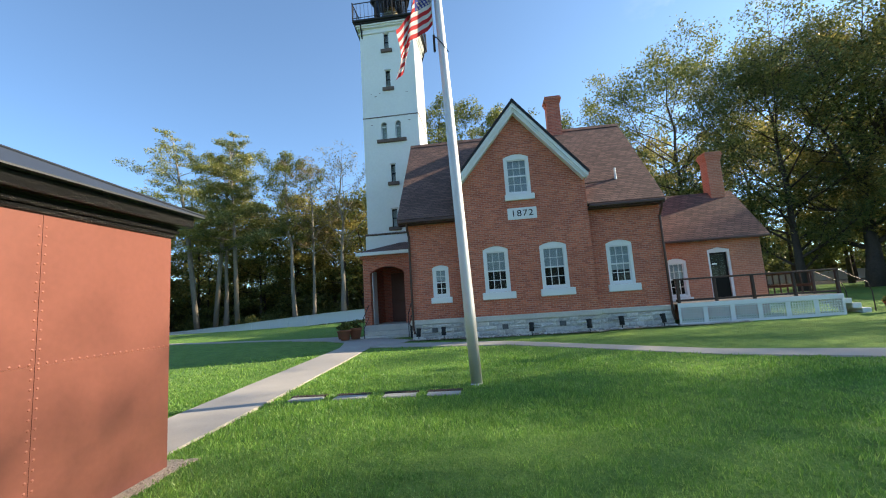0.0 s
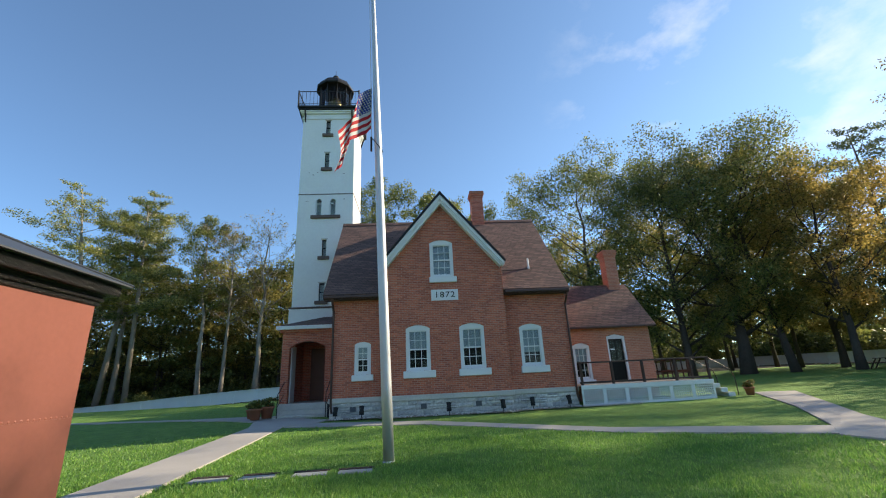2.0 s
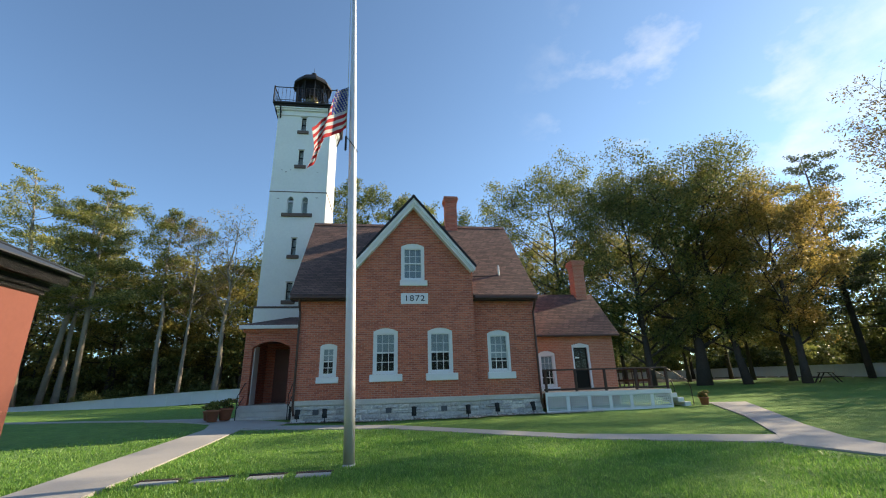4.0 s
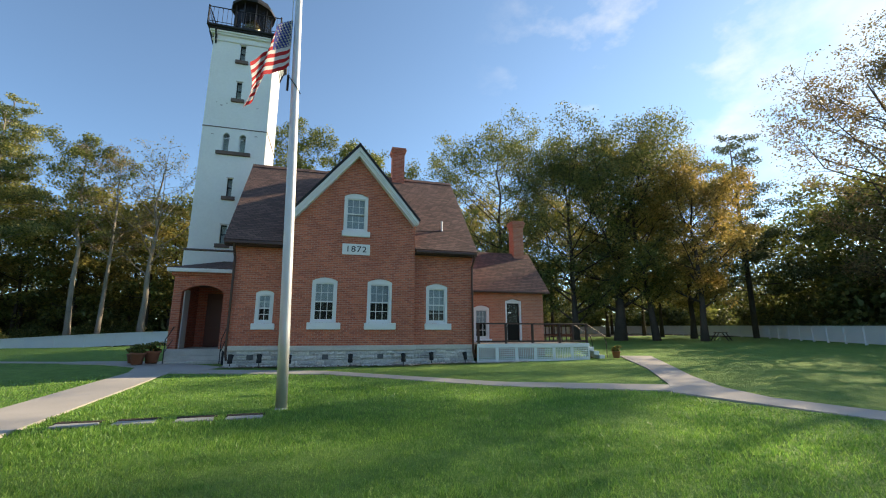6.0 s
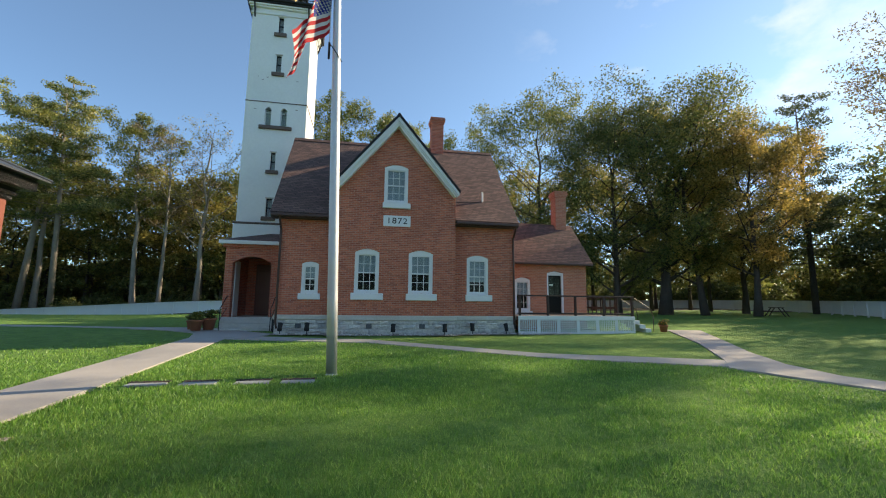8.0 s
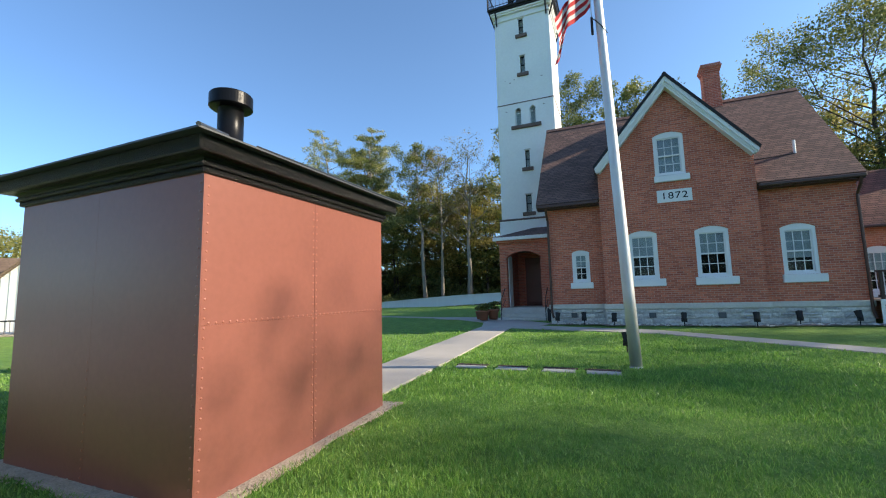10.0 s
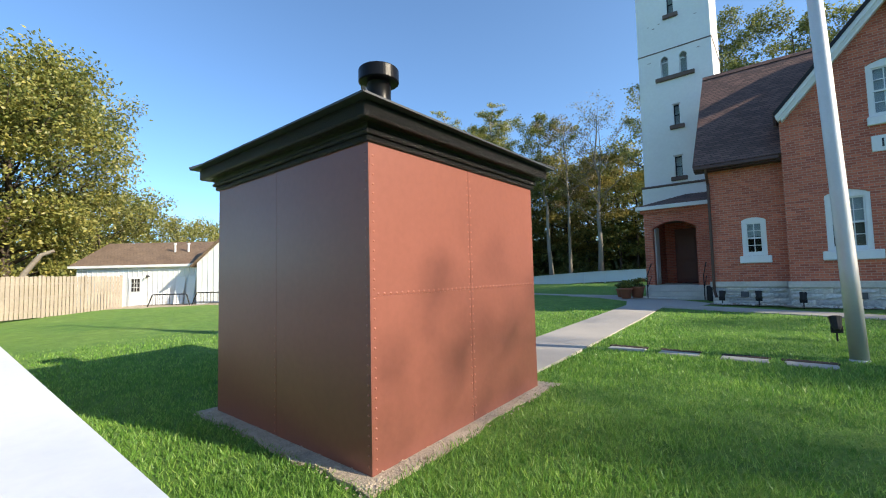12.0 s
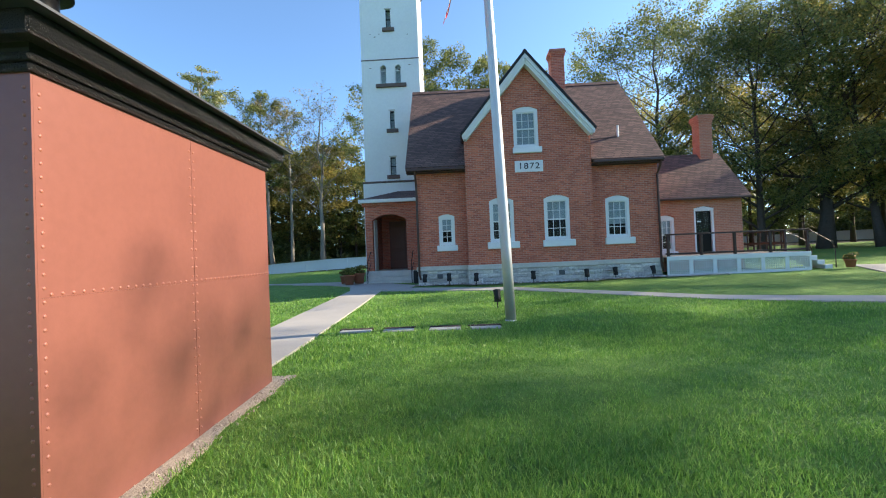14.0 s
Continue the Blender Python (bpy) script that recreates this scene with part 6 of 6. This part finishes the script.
part("wall_lamp", Mesh().tube([(4.55, -0.02, 2.1), (4.55, -0.2, 2.15), (4.55, -0.25, 2.0)], 0.05, 6), BLACK_METAL, barn)

# ---------------- shadow-box fence, bins, racks ----------------
wf = thing("timber_fence", "tall weathered timber privacy fence with gapped boards", "fence")
F0, F1 = Vector((-28.7, -15.0)), Vector((-32.8, -9.2))
fd = (F1 - F0).normalized()
wf.matrix_basis = Matrix(((fd.x, -fd.y, 0, F0.x), (fd.y, fd.x, 0, F0.y), (0, 0, 1, -0.28), (0, 0, 0, 1)))
flen = (F1 - F0).length
for k in range(4):
    u = flen * k / 3
    part("post", Mesh().cbox(u - 0.06, u + 0.06, -0.06, 0.06, -0.2, 2.22, 0.01), BARE_WOOD, wf)
for z in (0.45, 1.1, 1.75):
    part("rail", Mesh().cbox(0, flen, -0.02, 0.02, z, z + 0.09, 0.006), BARE_WOOD, wf)
k = 0
while k * 0.21 < flen - 0.1:
    part("board", Mesh().cbox(k * 0.21 + 0.02, k * 0.21 + 0.16, -0.045 + 0.004 * (k % 3), -0.022, 0.12, 2.18 + 0.03 * math.sin(k * 2.1), 0.006), BARE_WOOD, wf)
    part("board", Mesh().cbox(k * 0.21 + 0.125, k * 0.21 + 0.265, 0.022, 0.045, 0.12, 2.17, 0.006), BARE_WOOD, wf)
    k += 1


def bin_thing(x, y, turn):
    b = thing("wheelie_bin", "dark green plastic refuse bin with a hinged lid", "bin", "bins by the timber fence")
    part("body", Mesh().add([(-0.26, -0.3, 0.08), (0.26, -0.3, 0.08), (0.26, 0.3, 0.08), (-0.26, 0.3, 0.08), (-0.32, -0.38, 1.0), (0.32, -0.38, 1.0), (0.32, 0.38, 1.0), (-0.32, 0.38, 1.0)],
                            [(0, 3, 2, 1), (4, 5, 6, 7), (0, 1, 5, 4), (1, 2, 6, 5), (2, 3, 7, 6), (3, 0, 4, 7)]), BIN_GREEN, b)
    part("lid", Mesh().cbox(-0.34, 0.34, -0.42, 0.40, 1.0, 1.1, 0.03), BIN_GREEN, b)
    for s in (-1, 1):
        part("wheel", Mesh().tube([(s * 0.3, 0.3, 0.11), (s * 0.36, 0.3, 0.11)], 0.11, 12), BLACK, b)
    b.matrix_basis = pose(x, y, ground_z(x, y), 0, 0, turn)


bin_thing(-27.6, -15.55, 20)
bin_thing(-28.4, -15.35, 35)
yard = Mesh()
yv = []
for i in range(25):
    u = -2.0 + 0.7 * i
    for w in (-0.3, 2.15 + 0.16 * math.sin(i * 1.9) + 0.1 * math.sin(i * 0.7)):
        q = B0 + BD * u + BN * w
        yv += [(q.x, q.y, ground_z(q.x, q.y) + 0.014), (q.x, q.y, ground_z(q.x, q.y) - 0.1)]
yf = []
for i in range(24):
    a = 4 * i
    yf += [(a, a + 2, a + 6, a + 4), (a + 2, a + 3, a + 7, a + 6), (a, a + 4, a + 5, a + 1), (a + 1, a + 5, a + 7, a + 3)]
yard.add(yv, yf + [(0, 1, 3, 2), (96, 98, 99, 97)])
tagged(part("pavement", yard, GRAVEL_PALE), "sandy gravel strip along the barn wall", "gravel", kind="structure")
for u, wd, ht in ((6.35, 0.55, 1.75), (7.05, 0.5, 1.8)):
    q = B0 + BD * u + BN * 0.45
    lb = part("leaning_board", Mesh().cbox(0, wd, -0.02, 0.02, 0, ht, 0.006), WHITE if u < 7 else TOWER_WHITE)
    tagged(lb, "pale board leaning against the barn wall", "board", "boards by the barn")
    lb.matrix_basis = pose(q.x, q.y, ground_z(q.x, q.y) + 0.02, 0, 0, math.degrees(math.atan2(BD.y, BD.x))) @ pose(0, 0, 0, -13)
for k in range(3):
    rk = thing("bicycle_rack", "black bent-pipe bicycle rack on the gravel yard", "bike rack", "racks by the barn")
    part("frame", Mesh().tube([(-0.25, 0, 0), (0.05, 0, 0.75), (0.12, 0, 0.82), (2.3, 0, 0.82), (2.38, 0, 0.76), (2.6, 0, 0)], 0.04, 6), BLACK_METAL, rk)
    for i in range(9):
        part("bar", Mesh().tube([(0.3 + 0.23 * i, 0, 0.12), (0.3 + 0.23 * i, 0, 0.8)], 0.012, 4), BLACK_METAL, rk)
    part("bottom_bar", Mesh().tube([(0.0, 0, 0.12), (2.5, 0, 0.12)], 0.02, 5), BLACK_METAL, rk)
    q = Vector((-31.0, -8.0)) + BN * 0.62 + BD * (0.3 + 2.62 * k)
    rk.matrix_basis = pose(q.x, q.y, ground_z(q.x, q.y) + 0.02, 0, 0, math.degrees(math.atan2(BD.y, BD.x))) @ Matrix.Scale(0.88, 4)

# ---------------- floodlights, vents, planting along the house ----------------


def floodlight(x, y, turn=0.0):
    z = ground_z(x, y)
    f = thing("floodlight", "small black spike floodlight aimed at the brick wall", "lamp", "floodlights along the foundation")
    part("spike", Mesh().tube([(0, 0, -0.1), (0, 0, 0.24)], 0.016, 6), BLACK_METAL, f)
    part("head", Mesh().tube([(0, -0.06, 0.22), (0, -0.02, 0.26), (0, 0.03, 0.40), (0, 0.05, 0.46)], [0.04, 0.075, 0.09, 0.10], 10), BLACK_METAL, f)
    part("bracket", Mesh().cbox(-0.09, 0.09, -0.03, 0.0, 0.16, 0.30, 0.01), BLACK_METAL, f)
    f.matrix_basis = pose(x, y, z, 0, 0, turn)


for x, y in ((-2.55, 0.0), (-1.58, 0.02), (-0.52, -0.35), (1.68, -0.35), (3.72, -0.35), (4.95, 0.05), (6.38, -0.02)):
    floodlight(x, y, random.uniform(-20, 20))
floodlight(-0.2, -5.8, 10)
for x, y in ((-1.95, HY0), (0.75, 0.0), (2.85, 0.0)):
    part("air_vent", Mesh().cbox(x - 0.11, x + 0.11, y - 0.075, y - 0.02, 0.52, 0.70, 0.01), VENT_GREY, foundation, "grey iron foundation vent")
for x, y in ((-2.95, 1.2), (-3.05, 1.6)):
    m = thing("standpipe", "dark metal meter box beside the porch", "meter")
    part("box", Mesh().cbox(x - 0.12, x + 0.12, y - 0.1, y + 0.1, 0.25, 0.85, 0.03), BLACK_METAL, m)
strip = Mesh()
sv, sf = [], []
bed = [(-2.9, 0.32, -0.12), (-1.0, 0.32, -0.15), (-0.8, -0.02, -0.45), (1.5, -0.02, -0.42), (4.2, -0.02, -0.45), (4.5, 0.32, -0.2), (6.9, 0.32, -0.15), (7.6, -0.02, -0.35), (9.2, -0.02, -0.3)]
for x, a, b in bed:
    sv += [(x, a, ground_z(x, a) + 0.05), (x, b, ground_z(x, b) + 0.035)]
sf = [(2 * i, 2 * i + 1, 2 * i + 3, 2 * i + 2) for i in range(len(bed) - 1)]
tagged(part("gravel_bed", strip.add(sv, sf), GRAVEL), "narrow gravel and leaf bed along the foundation", "gravel bed", kind="structure")
peb_v = Mesh()
for k in range(420):
    x = random.uniform(-2.8, 9.0)
    yb = -0.02 if GX0 < x < GX1 or x > 7.2 else 0.3
    y = yb - abs(random.gauss(0.12, 0.12)) - 0.03
    r = random.uniform(0.015, 0.05)
    peb_v.cbox(x - r, x + r, y - r * 0.8, y + r * 0.8, ground_z(x, y) + 0.02, ground_z(x, y) + 0.045 + r * 0.7, r * 0.5)
tagged(part("pebbles", peb_v, STONE_PALE), "loose pale pebbles along the foundation", "pebbles", kind="stuff")


def potted(x, y, r, h, leaf, flowers=0):
    p = thing("potted_plant", "terracotta pot with a leafy trailing plant", "plant pot", "pots by the porch")
    part("pot", Mesh().lathe(0, 0, [(r * 0.7, 0), (r * 0.95, h * 0.85), (r * 1.08, h * 0.86), (r * 1.08, h), (r * 0.9, h), (r * 0.88, h * 0.9)], 20), TERRACOTTA, p, smooth=True)
    part("soil", Mesh().lathe(0, 0, [(r * 0.9, h * 0.88), (r * 0.5, h * 0.92)], 12), SOIL, p)
    n = 9
    cs = [(r * 1.0 * math.cos(i * 2.4) * (0.4 + 0.6 * i / n), r * 1.0 * math.sin(i * 2.4) * (0.4 + 0.6 * i / n), h + 0.05 + 0.10 * (i % 3) * r / 0.25) for i in range(n)]
    part("foliage", leaf_cloud("foliage", cs, [r * 0.55] * n, [60] * n, 0.045, leaf), None, p)
    if flowers:
        tagged(part("flowers", leaf_cloud("flowers", cs, [r * 0.7] * n, [flowers] * n, 0.03, PETAL), None, p), "small orange flower heads", kind="stuff")
    p.matrix_basis = pose(x, y, ground_z(x, y) + 0.05)


potted(-5.95, 1.35, 0.24, 0.42, LEAF)
potted(-5.62, 1.75, 0.27, 0.45, LEAF_DARK, 6)
potted(-6.3, 1.9, 0.2, 0.35, LEAF)
potted(13.6, -0.2, 0.18, 0.30, LEAF, 10)

pt = thing("picnic_table", "dark weathered picnic table by the fence", "picnic table")
part("tabletop", Mesh().cbox(-0.9, 0.9, -0.38, 0.38, 0.72, 0.77, 0.01), BROWN_WOOD, pt)
for s in (-1, 1):
    part("bench", Mesh().cbox(-0.9, 0.9, s * 0.75 - 0.13, s * 0.75 + 0.13, 0.42, 0.46, 0.01), BROWN_WOOD, pt)
    part("leg_frame", Mesh().tube([(s * 0.65, -0.7, 0), (s * 0.65, -0.25, 0.73)], 0.045, 5).tube([(s * 0.65, 0.7, 0), (s * 0.65, 0.25, 0.73)], 0.045, 5).tube([(s * 0.65, -0.8, 0.41), (s * 0.65, 0.8, 0.41)], 0.04, 5), BROWN_WOOD, pt)
pt.matrix_basis = pose(35.0, 13.2, ground_z(35.0, 13.2), 0, 0, 30)

# ---------------- grass blades ----------------
N_BLADE = 330000
g_r = 0.6 + 15.5 * rng.random(N_BLADE) ** 1.15
g_a = rng.uniform(-1.56, 1.56, N_BLADE)
bx = -0.3 + g_r * np.sin(g_a)
by = -16.5 + g_r * np.cos(g_a)
keep = (by > -16.2) & (by < -0.8)
keep &= ~((bx > -5.38) & (bx < -3.97) & (by > -11.2))
keep &= ~((bx > SX0 - 0.16) & (bx < SX1 + 0.16) & (by > SY0 - 0.16) & (by < SY1 + 0.16))
edge = np.interp(bx, [-4.2, 0.8, 5.4, 9.6, 20], [-1.2, -2.40, -5.70, -7.7, -12.5])
keep &= by < edge - 0.02
keep &= ~((bx > 9.4) & (by > -9.0 - (bx - 9.4) * 1.3))
keep &= ~((by > -8.26) & (by < -7.9) & (((bx > -3.64) & (bx < -2.99)) | ((bx > -2.74) & (bx < -2.11)) | ((bx > -1.8) & (bx < -1.16)) | ((bx > -0.97) & (bx < -0.34))))
keep &= rng.random(N_BLADE) < np.clip((16.3 - g_r) / 6.5, 0.05, 1.0)
bx, by, g_r = bx[keep], by[keep], g_r[keep]
nb = len(bx)
bz = 0.034 * (np.clip(by, -20, 2) + 7.5) + 0.013 * np.clip(bx - 6, 0, None) * np.clip((by + 16) / 12, 0, 1) ** 2 * (3 - 2 * np.clip((by + 16) / 12, 0, 1))
clumpy = 0.75 + 0.35 * np.sin(bx * 5.1 + 2 * np.sin(by * 3.3)) * np.sin(by * 4.7 + 2 * np.sin(bx * 2.9))
hgt = (0.026 + 0.036 * rng.random(nb)) * clumpy + 0.02
wid = 0.0028 + 0.0009 * g_r
th = rng.uniform(0, 2 * math.pi, nb)
tx, ty = rng.normal(size=nb) * 0.5 * hgt, rng.normal(size=nb) * 0.5 * hgt
blades = np.empty((nb, 3, 3))
blades[:, 0] = np.stack([bx - np.cos(th) * wid, by - np.sin(th) * wid, bz - 0.01], 1)
blades[:, 1] = np.stack([bx + np.cos(th) * wid, by + np.sin(th) * wid, bz - 0.01], 1)
blades[:, 2] = np.stack([bx + tx, by + ty, bz + hgt], 1)
gm = bpy.data.meshes.new("grass_blades")
gm.vertices.add(nb * 3)
gm.vertices.foreach_set("co", blades.ravel())
gm.loops.add(nb * 3)
gm.loops.foreach_set("vertex_index", np.arange(nb * 3, dtype=np.int32))
gm.polygons.add(nb)
gm.polygons.foreach_set("loop_start", np.arange(0, nb * 3, 3, dtype=np.int32))
gm.polygons.foreach_set("loop_total", np.full(nb, 3, dtype=np.int32))
gm.materials.append(BLADE)
gm.update(calc_edges=True)
tagged(new("grass", gm), "short bright green grass blades of the lawn", "grass", kind="stuff")
